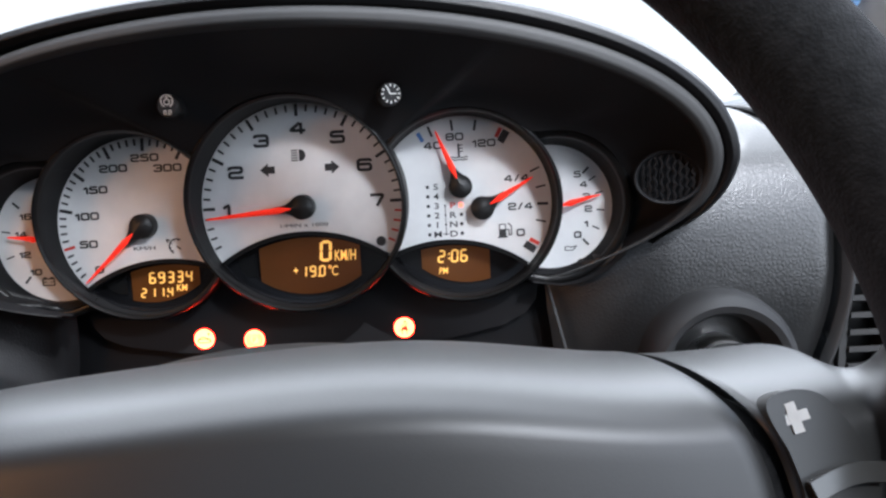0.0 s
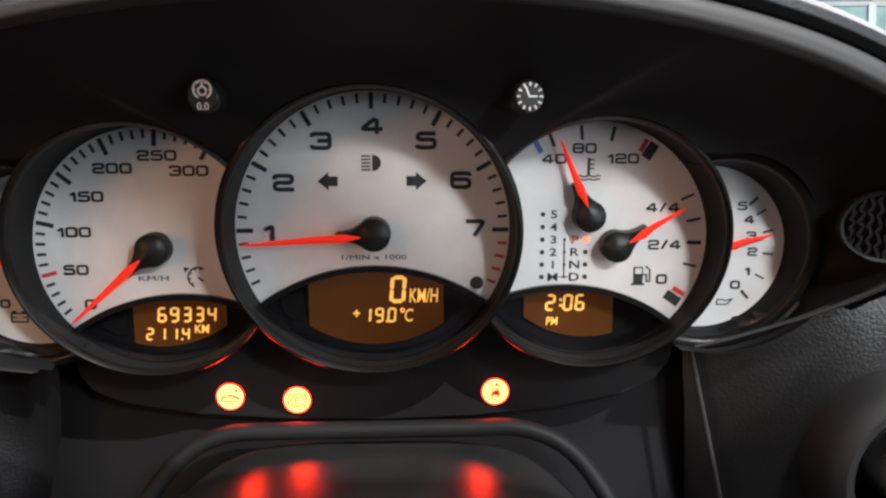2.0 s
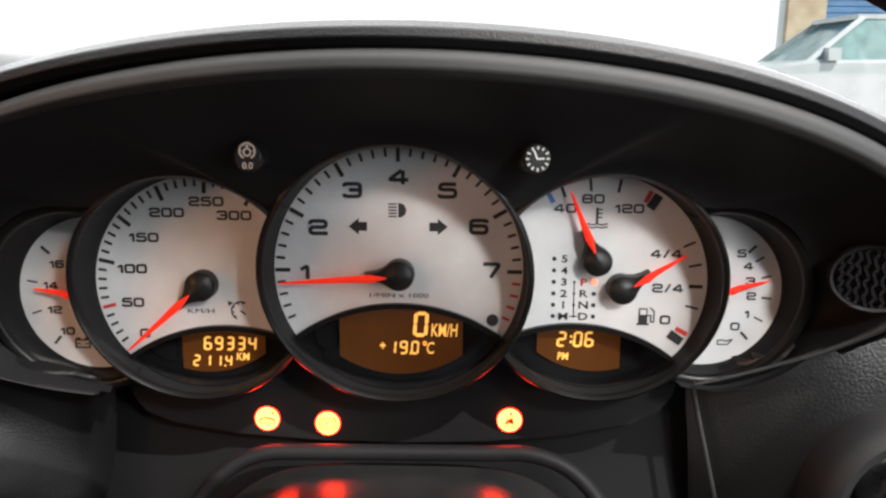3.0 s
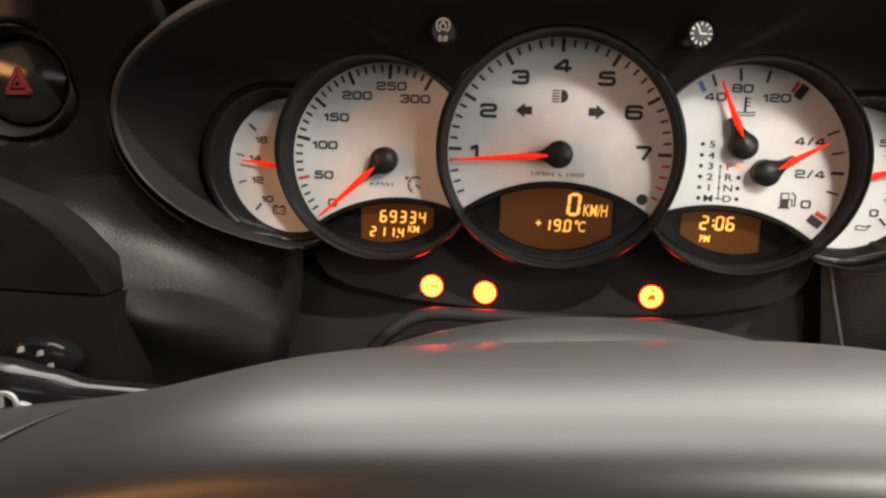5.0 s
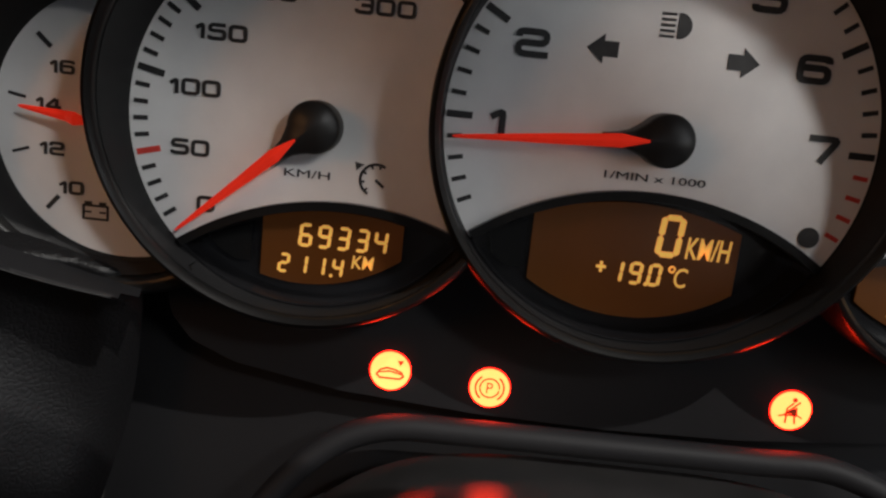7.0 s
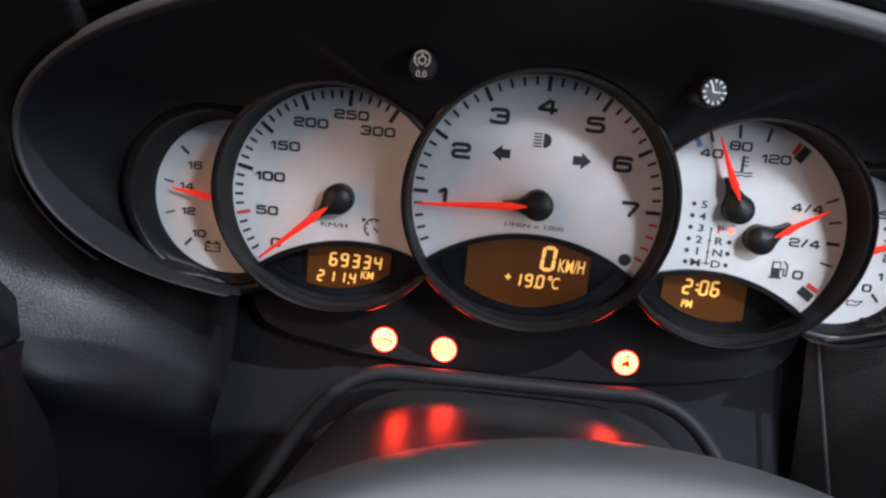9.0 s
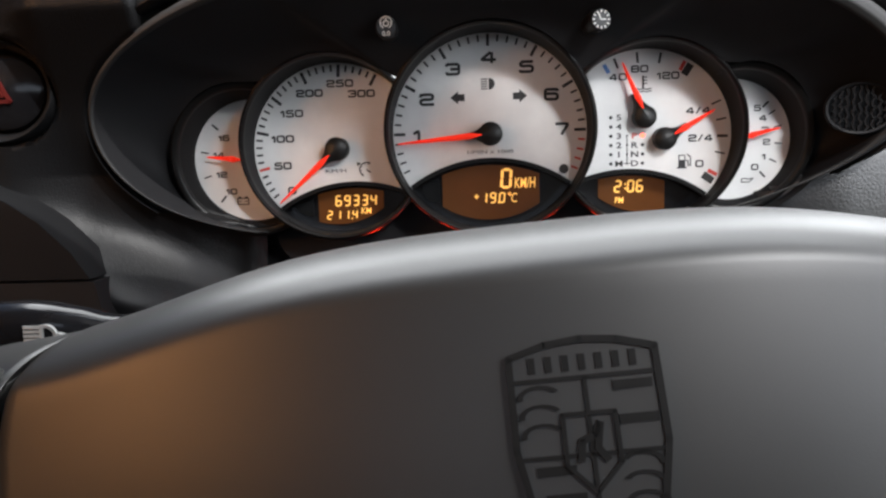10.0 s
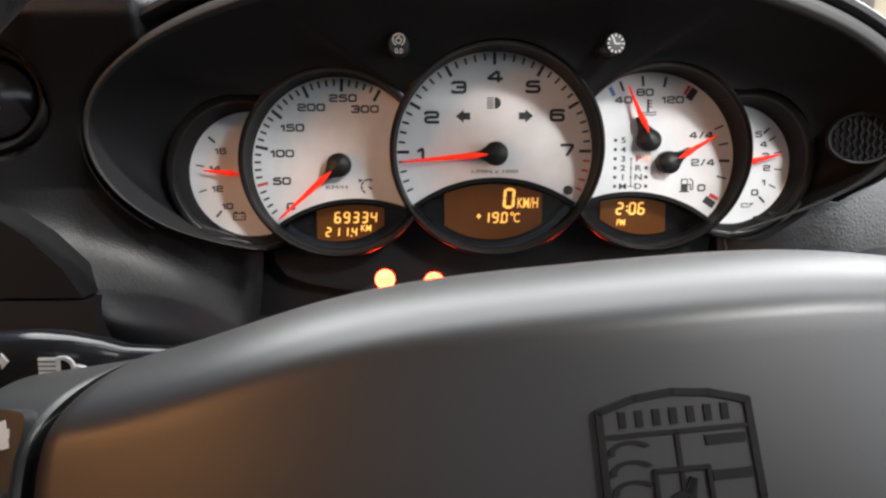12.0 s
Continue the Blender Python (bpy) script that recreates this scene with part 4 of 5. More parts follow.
def ridge_at(u, v):
    p, q = ridge_path(u), 2 * math.pi * v
    t = (ridge_path(min(1, u + 0.01)) - ridge_path(max(0, u - 0.01))).normalized()
    n = Vector((0, -1, 0)).cross(t).normalized()
    return p + n * 0.0038 * math.cos(q) + Vector((0, -1, 0)) * 0.0042 * math.sin(q)


part("recess_rim", grid(ridge_at, 60, 14), FASCIA, column, smooth=True)


def recess_at(u, v):
    x = (-1 + 2 * u) * (0.090 + 0.030 * v)
    return (x, 0.003 - 0.150 * v, -0.0975 - 0.012 * v - 0.03 * abs(2 * u - 1) ** 4)


part("recess_floor", thicken(grid(recess_at, 30, 20), 0.002), RECESS, column, "glossy black recess reflecting the warning lamps", smooth=True)

# ---- steering wheel ----
HUB = pose(0.0082, -0.2802, -0.0749, -18, -4.9, 0)
wheel = root("steering_wheel", (0.0082, -0.2802, -0.0749), "dark grey three-spoke steering wheel with leather rim and embossed airbag pad", "steering wheel", turn=(-18, -4.9, 0))


def pad_front(x, z):
    return -0.0155 + 0.018 * (x / 0.13) ** 2 + 0.012 * max(0.0, -z / 0.12) ** 2


def pad_half(z):
    """Half the pad's width at a finished height."""
    return max(0.05, 0.1490 - 10.5 * max(0.0, min(z, 0.045) - 0.002) ** 2 - 1.2 * max(0.0, -0.03 - z) ** 1.1)


def pad_shape(v, roll=0.56):
    """Along the section, from behind the top edge over the rounded brow and down the face: depth behind the face, and height."""
    if v < 0.15:
        k = 1 - v / 0.15
        return 0.079 + 0.012 * k, 0.0576 - 0.020 * k * k
    if v < roll:
        phi = radians(90 - 90 * (v - 0.15) / (roll - 0.15))
        return 0.079 * (1 - math.cos(phi)), 0.0310 + 0.0266 * math.sin(phi)
    return 0.0, 0.0310 - (v - roll) / (1 - roll) * 0.166


def brow_drop(x, z):
    return 0.0142 * (1 - math.exp(-(abs(x) / 0.107) ** 4)) * max(0.0, min(1.0, (z + 0.02) / 0.05))


def seam(z):
    """Half the pad's width where the section stands at height z before the brow falls away."""
    h = pad_half(z)
    for _ in range(3):
        h = pad_half(z - brow_drop(h, z))
    return h


def pad_at(u, v):
    s = 2 * u - 1
    edge = max(0.0, (abs(s) - 0.975) / 0.025)
    back, z = pad_shape(v)
    x = s * seam(z)
    return (x - math.copysign(0.0008 * edge ** 2, s), pad_front(x, z) + back + 0.0025 * edge ** 2, z - brow_drop(x, z))


pad = part("airbag_pad", grid(pad_at, 80, 70), WHEEL, wheel, "smooth dark grey airbag pad", smooth=True, sharp=80)

# embossed shield on the pad: plain shapes only, groove shade drawn as dark strokes
shield = [(-0.0165, 0.0165), (-0.0082, 0.0188), (0.0, 0.0196), (0.0082, 0.0188), (0.0165, 0.0165), (0.0168, -0.0040), (0.0145, -0.0160), (0.0090, -0.0235), (0.0, -0.0290), (-0.0090, -0.0235), (-0.0145, -0.0160), (-0.0168, -0.0040)]
badge = part("badge", plate(shield, -0.0164, -0.0130), WHEEL, wheel, "embossed shield badge with groove shade drawn as dark lines", bevel=0.0006)
part("badge_border", stroke(shield, 0.0016, -0.0170, -0.0155, close=True), GROOVE_SHADE, badge)
bm = stroke([(-0.0160, 0.0110), (0.0160, 0.0110)], 0.0010, -0.0169, -0.0155)
stroke([(0.0, 0.0110), (0.0, -0.0280)], 0.0010, -0.0169, -0.0155, bm)
stroke([(-0.0160, -0.0060), (0.0160, -0.0060)], 0.0010, -0.0169, -0.0155, bm)
part("badge_cross", bm, GROOVE_SHADE, badge)
for k in range(7):
    part("badge_bar", stroke([(-0.0115 + 0.0038 * k, 0.0130), (-0.0115 + 0.0038 * k, 0.0158)], 0.0016, -0.0168, -0.0160), GROOVE_SHADE, badge, bevel=0.0003)
inner = [(-0.0058, 0.0030), (0.0058, 0.0030), (0.0060, -0.0080), (0.0, -0.0140), (-0.0060, -0.0080)]
part("badge_centre", stroke(inner, 0.0010, -0.0172, -0.0155, close=True), GROOVE_SHADE, badge)
part("badge_figure", stroke([(-0.0028, -0.0070), (-0.0022, -0.0030), (0.0008, -0.0018), (0.0022, 0.0006), (0.0012, -0.0046), (0.0030, -0.0072)], 0.0016, -0.0172, -0.0160), GROOVE_SHADE, badge, bevel=0.0003)
for px, pz, turn in ((-0.0105, 0.0030, 1), (0.0105, -0.0130, -1)):
    for k in range(3):
        arc_at = lambda r, q: (px + r * math.cos(q) * turn, pz + 0.0042 - 0.0042 * k + 0.55 * r * math.sin(q))
        curl = [arc_at(0.0051, q) for q in np.linspace(0.5, 3.3, 9)] + [arc_at(0.0037, q) for q in np.linspace(3.3, 0.5, 9)]
        part("badge_curl", plate(curl, -0.0169, -0.0158), GROOVE_SHADE, badge)
for px, pz in ((0.0105, 0.0070), (0.0110, -0.0005), (-0.0085, -0.0105), (-0.0070, -0.0165)):
    part("badge_field", plate([(px - 0.0045, pz + 0.0026), (px + 0.0045, pz + 0.0026), (px + 0.0044, pz + 0.0006), (px - 0.0043, pz + 0.0004)], -0.0168, -0.0158), GROOVE_SHADE, badge, bevel=0.0003)
badge.location = (0.0070, 0.0, -0.0025)


def round_loop(pts, n=5):
    """A closed outline run smoothly through its corner points."""
    out = []
    for i in range(len(pts)):
        p0, p1, p2, p3 = (Vector(pts[(i + d) % len(pts)]) for d in (-1, 0, 1, 2))
        for k in range(n):
            f = k / n
            q = 0.5 * ((2 * p1) + (p2 - p0) * f + (2 * p0 - 5 * p1 + 4 * p2 - p3) * f * f + (3 * p1 - p0 - 3 * p2 + p3) * f ** 3)
            out.append((q.x, q.y))
    return out


def spoke(sx):
    def at(u, v):
        back, z = pad_shape(v)
        if v >= 0.56:
            z = 0.031 - (v - 0.56) / 0.44 * 0.113
        x0 = seam(z) + 0.0036
        x = x0 + max(0.0, 0.192 - x0) * u
        f = max(0.0, min(1.0, (x - 0.176) / 0.016))
        flare = f * f * max(0.0, min(1.0, (z + 0.005) / 0.05)) * max(0.0, 1 - back / 0.022)
        return (sx * x, pad_front(x, z) + 0.0015 + back + 0.0015 * (1 - min(1.0, u / 0.04)) ** 2 - 0.010 * f * f, z - brow_drop(x, z) - 0.0006 + 0.030 * flare - 0.012 * f * min(1.0, back / 0.03))
    ob = part("spoke", thicken(grid(at, 34, 60), 0.004), WHEEL, wheel, "grey plastic spoke cover", smooth=True, sharp=70)

    # Added dark strip: stands for the shade down in the seam.
    def lining_at(u, v):
        back, z = pad_shape(0.15 + 0.85 * v)
        x = seam(z) - 0.004 + 0.010 * u
        return (sx * x, pad_front(x, z) + 0.0055 + back, z - brow_drop(x, z) - 0.003)
    part("seam_shade", grid(lining_at, 2, 60), RIM, ob, "dark strip standing for the shade in the seam")
    # shift rocker, following the pad's seam: plus above, minus below, a bright ridge between
    line = [(0.1490, 0.0290), (0.1560, 0.0300), (0.1640, 0.0280), (0.1705, 0.0210), (0.1750, 0.0110), (0.1765, 0.0), (0.1755, -0.0120), (0.1690, -0.0200), (0.1600, -0.0215), (0.1545, -0.0170), (0.1530, -0.0050), (0.1528, 0.0060), (0.1510, 0.0150), (0.1480, 0.0220), (0.1470, 0.0265)]
    bm = plate([(sx * (0.1630 + (x - 0.1630) * 0.86), 0.004 + (z - 0.004) * 0.92) for x, z in round_loop(line, 4)], -0.0002, 0.008)
    for v in bm.verts:
        v.co.y += pad_front(v.co.x, v.co.z)
    rock = part("shift_rocker", bm, ROCKER, wheel, "dark shift rocker with plus and minus marks", bevel=0.0011, smooth=True)
    yr = pad_front(0.1556, 0.0216)
    bm = stroke([(sx * 0.1556 - 0.0028, 0.0211), (sx * 0.1556 + 0.0028, 0.0221)], 0.0024, yr - 0.0008, yr + 0.002)
    stroke([(sx * 0.1556 - 0.0005, 0.0245), (sx * 0.1556 + 0.0005, 0.0187)], 0.0024, yr - 0.00085, yr + 0.002, bm)
    part("plus_mark", bm, GREY_INK, rock)
    yr = pad_front(0.1594, 0.0)
    part("minus_mark", stroke([(sx * 0.1600 - 0.0034, -0.0066), (sx * 0.1600 + 0.0034, -0.0054)], 0.0024, yr - 0.0010, yr + 0.002), GREY_INK, rock)
    bm = ribbon([Vector((sx * (0.1560 + 0.0200 * k / 10), 0.0050 + 0.0016 * math.sin(k / 10 * 3.1) + 0.0015 * k / 10)) for k in range(11)], 0.0046, -0.0026, 0.0, bmesh.new())
    for v in bm.verts:
        v.co.y += pad_front(v.co.x, v.co.z)
    part("ridge", bm, RIDGE, rock, "glossy dark ridge", bevel=0.0018, smooth=True)


spoke(1)
spoke(-1)


def rim_at(u, v):
    a, q = 2 * math.pi * u, 2 * math.pi * v
    r = 0.2070 + 0.0175 * math.cos(q)
    return (r * math.cos(a), 0.0172 * math.sin(q), r * math.sin(a))


bm = grid(rim_at, 160, 24, wrap=True)
bmesh.ops.remove_doubles(bm, verts=bm.verts, dist=1e-5)
bmesh.ops.transform(bm, matrix=HUB.inverted() @ pose(0.0, -0.268, -0.052, -23.5, 0, 0), verts=bm.verts)
part("rim", bm, RIM, wheel, "black leather wheel rim", smooth=True)


def hub_at(u, v):
    a, b = math.pi * (v - 0.5) * 0.998, 2 * math.pi * u
    p = Vector((0.118 * math.cos(a) * math.cos(b), 0.050 * math.cos(a) * math.sin(b), 0.062 * math.sin(a)))
    return p + Vector((-0.002, 0.117, 0.005))


part("hub_cover", grid(hub_at, 64, 32, wrap=True), WHEEL, wheel, "grey rounded hub cover behind the pad", smooth=True)

# ---- indicator stalk ----
stalk = root("indicator_stalk", (0, 0, 0), "glossy black indicator stalk with white printed symbols", "control stalk")
SECT = [(-0.1985, 0.0035, 0.0030), (-0.1965, 0.0078, 0.0060), (-0.1900, 0.0102, 0.0080), (-0.1750, 0.0108, 0.0085), (-0.1600, 0.0104, 0.0082), (-0.1500, 0.0086, 0.0072), (-0.1430, 0.0064, 0.0060), (-0.1200, 0.0056, 0.0055), (-0.0600, 0.0056, 0.0055)]


def stalk_mid(x):
    f = (x + 0.275) / 0.215
    return -0.197 + 0.060 * max(0.0, f - 0.55), -0.0695 - 0.020 * max(0.0, f - 0.5)


def stalk_at(u, v):
    k = u * (len(SECT) - 1)
    i = min(int(k), len(SECT) - 2)
    x, h, d = (SECT[i][n] + (SECT[i + 1][n] - SECT[i][n]) * (k - i) for n in (0, 1, 2))
    yc, zc = stalk_mid(x)
    q = 2 * math.pi * v
    c, s = math.cos(q), math.sin(q)
    return (x, yc + d * math.copysign(abs(c) ** 0.7, c), zc + h * math.copysign(abs(s) ** 0.8, s))


bm = grid(stalk_at, 42, 32)
bmesh.ops.remove_doubles(bm, verts=bm.verts, dist=1e-6)
bmesh.ops.holes_fill(bm, edges=[e for e in bm.edges if e.is_boundary])
lever = part("lever", bm, LACQUER, stalk, smooth=True, sharp=60)


def on_stalk(x, dz):
    yc, zc = stalk_mid(x)
    return yc - 0.0088, zc + dz


bm = bmesh.new()
for x, d in ((-0.1862, -1), (-0.1800, 1)):
    yy, zz = on_stalk(x, 0.0022)
    plate([(x + d * p, zz + q) for p, q in ((-0.0022, 0.0010), (0.0002, 0.0010), (0.0002, 0.0026), (0.0026, 0.0), (0.0002, -0.0026), (0.0002, -0.0010), (-0.0022, -0.0010))], yy - 0.0003, yy + 0.001, bm)
part("arrow_print", bm, GREY_INK, lever)
yy, zz = on_stalk(-0.1605, 0.0004)
bm = bmesh.new()
for k in range(5):
    stroke([(-0.1676, zz - 0.0030 + 0.0015 * k), (-0.1624, zz - 0.0030 + 0.0015 * k)], 0.0010, yy - 0.0003, yy + 0.001, bm)
stroke([(-0.1615, zz - 0.0033)] + arc(-0.1600, zz, 0.0034, -90, 90, 10) + [(-0.1615, zz + 0.0033)], 0.0011, yy - 0.0003, yy + 0.001, bm, close=True)
stroke([(-0.1556, zz), (-0.1522, zz - 0.0012)], 0.0018, yy - 0.0003, yy + 0.002, bm)
part("lamp_print", bm, GREY_INK, lever)


# ---- dashboard ----
dash_right = root("dashboard_outer", (0, 0, 0), "black pebbled leather dashboard beside the binnacle", "dashboard")
DR = [(0.570, 0.030), (0.300, 0.036), (0.140, 0.046), (0.060, 0.047), (0.022, 0.038), (0.000, 0.018), (-0.010, -0.010), (-0.014, -0.050), (-0.012, -0.090), (-0.004, -0.140), (0.012, -0.200), (0.040, -0.330)]


def spline(pts, t):
    k = t * (len(pts) - 1)
    i = min(int(k), len(pts) - 2)
    f = k - i
    p0, p1, p2, p3 = (Vector(pts[max(0, min(len(pts) - 1, i + d))]) for d in (-1, 0, 1, 2))
    return 0.5 * ((2 * p1) + (p2 - p0) * f + (2 * p0 - 5 * p1 + 4 * p2 - p3) * f * f + (3 * p1 - p0 - 3 * p2 + p3) * f ** 3)


def smooth01(t):
    t = max(0.0, min(1.0, t))
    return t * t * (3 - 2 * t)


def behind_pod(x, z):
    """How far the dashboard stands back where the binnacle covers it."""
    q = pod_q(x, z) * 1.008
    return 0.075 * max(0.0, min(1.0, (1.0 - q) / 0.10))


def pad_edge(z):
    """The outer border of the leather pad, curving in towards the top and the foot."""
    return 0.296 - 11.0 * max(0.0, z + 0.015) ** 2 - 0.045 * (1 - math.exp(-4.0 * max(0.0, -0.045 - z) ** 2 / 0.045))


def right_at(u, v):
    yy, zz = spline(DR, v)
    x1 = pad_edge(zz) if yy < 0.05 else pad_edge(0.047) + 0.02 * min(1.0, (yy - 0.05) / 0.1)
    x = 0.136 + (x1 - 0.136) * u
    near = max(0.0, 1 - u / 0.45)
    low = max(0.0, min(1.0, (-0.03 - zz) / 0.05))
    edge = max(0.0, (u - 0.93) / 0.07)
    return (x + near * low * 0.10 * max(0, -0.05 - zz), yy + 0.022 * near ** 2 + behind_pod(x, zz) + 0.006 * edge ** 2, zz)


part("pad", thicken(grid(right_at, 70, 150), 0.004), LEATHER, dash_right, "pebbled black leather pad", smooth=True, sharp=70)


def border_at(u, v):
    yy, zz = spline(DR, v)
    x1 = pad_edge(zz) if yy < 0.05 else pad_edge(0.047) + 0.02 * min(1.0, (yy - 0.05) / 0.1)
    return (x1 + 0.0025 + 0.0075 * u, yy + 0.002 - 0.006 * math.sin(math.pi * u), zz)


part("vent_surround", thicken(grid(border_at, 12, 120), 0.003), TRIM, dash_right, "smooth grey vent surround", smooth=True, sharp=70)


def outer_at(u, v):
    yy, zz = spline(DR, v)
    x1 = pad_edge(zz) if yy < 0.05 else pad_edge(0.047) + 0.02 * min(1.0, (yy - 0.05) / 0.1)
    x = x1 + 0.0100 + (0.4675 - x1) * u
    hole = smooth01((0.012 - zz) / 0.01) * smooth01((zz + 0.118) / 0.01) * smooth01((x - 0.3005 + 0.05 * (-0.02 - zz)) / 0.004) * smooth01((0.400 - x) / 0.01)
    return (x, yy + 0.002 + 0.030 * hole, zz)


part("outer_panel", thicken(grid(outer_at, 60, 150), 0.004), TRIM, dash_right, "smooth grey outer panel", smooth=True, sharp=70)

vent = root("air_vent", (0.348, -0.006, -0.053), "black side air vent with horizontal slats", "air vent")
vp = [(-0.049, -0.058), (-0.043, 0.052), (-0.024, 0.060), (0.038, 0.060), (0.044, -0.050), (0.036, -0.066), (-0.034, -0.066)]
part("frame", stroke(vp, 0.004, -0.004, 0.016, close=True), TRIM, vent)
part("backing", plate(vp, 0.014, 0.018), BEZEL, vent)
for k in range(12):
    zz = -0.054 + 0.0097 * k
    bm = block(-0.046 + 0.0005 * k, 0.042, -0.006, 0.012, zz - 0.0016, zz + 0.0016)
    for v in bm.verts:
        v.co.z += -0.25 * v.co.y
    part("slat", bm, TRIM, vent, bevel=0.0008)
for px in (-0.022, 0.012):
    part("guide_vane", block(px - 0.001, px + 0.001, 0.002, 0.014, -0.060, 0.056), BEZEL, vent)

lock = root("ignition_lock", (0.2275, -0.0275, -0.0990), "round ignition lock with dark grey collar and inserted key", "ignition lock")
part("collar", revolve([(0.0440, 0.030), (0.0425, 0.014), (0.0412, 0.002), (0.0392, -0.004), (0.0355, -0.007), (0.0318, -0.006), (0.0294, -0.001), (0.0285, 0.006), (0.0280, 0.022)], 80, closed=False), TRIM, lock, "dark grey collar", smooth=True)
part("barrel", revolve([(0.0001, 0.018), (0.0150, 0.018), (0.0250, 0.019), (0.0284, 0.022)], 48, closed=False), BEZEL, lock, smooth=True)
part("barrel_face", revolve([(0.0001, 0.001), (0.0130, 0.000), (0.0160, -0.001), (0.0172, 0.002), (0.0172, 0.020)], 40, closed=False), METAL, lock, "steel lock barrel", smooth=True)
bm = plate(round_loop([(-0.012, -0.020), (0.013, -0.021), (0.018, -0.008), (0.0185, 0.008), (0.012, 0.0165), (-0.006, 0.0175), (-0.0135, 0.010), (-0.0145, -0.006)], 5), -0.040, 0.004)
bmesh.ops.translate(bm, vec=(0.002, 0.0, -0.004), verts=bm.verts)
key = part("key", bm, KEY, lock, "black plastic key head", bevel=0.004, smooth=True)
for px in (-0.0125, 0.0165):
    part("key_edge", block(px - 0.0012, px + 0.0012, -0.040, -0.012, -0.012, 0.006), METAL, key, "bright metal edge", bevel=0.0008)

# console side of the dashboard
dash_left = root("dashboard_centre", (0, 0, 0), "black leather dashboard sweeping down to the centre console", "dashboard")
DL = [(0.570, 0.030), (0.300, 0.036), (0.140, 0.046), (0.060, 0.050), (0.018, 0.046), (-0.004, 0.030), (-0.012, 0.005), (-0.010, -0.030), (-0.004, -0.060), (0.002, -0.100), (0.010, -0.160), (0.030, -0.330)]


def left_at(u, v):
    yy, zz = spline(DL, v)
    inner = -0.137 - 0.016 * smooth01((-0.050 - zz) / 0.13)
    x = inner - (0.482 + inner) * u
    out = smooth01((-0.140 - x) / 0.075)
    low = smooth01((0.09 - zz) / 0.16) * smooth01((math.hypot(x / 0.222, (zz - 0.010) / 0.084) - 1.0) / 0.50)
    zz += 0.050 * smooth01((-0.172 + 0.8 * max(0.0, min(0.08, yy + 0.01)) - x) / 0.07) * smooth01((zz + 0.02) / 0.05)
    brow = math.exp(-((0.61 * (x + 0.187) + 0.79 * (zz + 0.077) + 0.015) / 0.017) ** 2) * smooth01((-0.012 - zz) / 0.05)
    y = yy - 0.050 * out * low - 0.012 * brow
    # beside the binnacle the face lies flush with its lip
    q = pod_q(x, zz)
    flush = max(-0.075, min(-0.030, -0.045 - 0.040 * (zz - 0.010) / 0.075)) - 0.001 - 0.008 * sag(math.atan2((zz - LIP_Z) / LIP_B, x / LIP_A))
    flush += (-0.054 - flush) * smooth01((-0.225 - x) / 0.04)
    w = smooth01((q - 0.97) / 0.05) * smooth01((0.075 - yy) / 0.05) * smooth01((zz + 0.100) / 0.110) * smooth01((-0.150 - x) / 0.03)
    y += (flush - y) * w
    # hollow for the hazard switch
    y += 0.030 * smooth01((0.0345 - math.hypot(x + 0.264, (zz - 0.028) / 0.85)) / 0.009) * smooth01((0.06 - yy) / 0.03)
    y += 0.008 * max(0.0, 1 - u / 0.03) ** 2 * smooth01((-0.03 - zz) / 0.02)
    return (x, y + behind_pod(x, zz), zz)


part("pad", thicken(grid(left_at, 170, 320), 0.004), SHADED_LEATHER, dash_left, "finely grained black sweep", smooth=True, sharp=70)


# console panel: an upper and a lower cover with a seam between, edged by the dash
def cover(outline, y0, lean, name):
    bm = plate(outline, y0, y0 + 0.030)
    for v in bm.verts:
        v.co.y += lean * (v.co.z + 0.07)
    return part(name, bm, SHADED_COVER, dash_left, bevel=0.012, smooth=True)


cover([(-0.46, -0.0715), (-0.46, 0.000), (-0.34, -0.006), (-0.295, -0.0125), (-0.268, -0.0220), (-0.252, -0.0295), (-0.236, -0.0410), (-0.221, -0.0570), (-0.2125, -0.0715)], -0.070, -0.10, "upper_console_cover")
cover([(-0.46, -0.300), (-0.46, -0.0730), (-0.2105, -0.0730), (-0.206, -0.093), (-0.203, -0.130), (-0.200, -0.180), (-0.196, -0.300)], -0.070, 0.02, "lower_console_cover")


def rotary(z):
    ob = root("rotary_knob", (-0.243, -0.071, z), "small glossy black oval control with pale marks for reflections", "control knob", "console controls")
    part("body", revolve([(0.0001, -0.0085), (0.0150, -0.0080), (0.0185, -0.0060), (0.0195, -0.0020), (0.0200, 0.004)], 48, closed=False, squash=0.55), LACQUER, ob, smooth=True)
    # Pale patches painted on for the small reflections in the gloss.
    bm = bmesh.new()
    for px, pz in ((-0.009, 0.004), (0.001, 0.003), (0.006, -0.003), (-0.006, -0.005)):
        plate([(px, pz), (px + 0.003, pz + 0.0006), (px + 0.0028, pz + 0.003), (px + 0.0006, pz + 0.0024)], -0.0094, -0.0078, bm)
    part("reflection_marks", bm, GREY_INK, ob)


rotary(-0.104)
rotary(-0.142)

hazard = root("hazard_switch", (-0.264, -0.0585, 0.028), "oval black hazard switch with a red triangle", "switch")
part("recess_ring", revolve([(0.0345, 0.030), (0.0325, 0.006), (0.0310, 0.004), (0.0280, 0.007), (0.0255, 0.016)], 64, closed=False, squash=0.85), SHADED_LEATHER, hazard, smooth=True)
part("button", revolve([(0.0001, 0.009), (0.0180, 0.0095), (0.0235, 0.012), (0.0258, 0.018)], 56, closed=False, squash=0.85), LACQUER, hazard, "glossy black button", smooth=True)
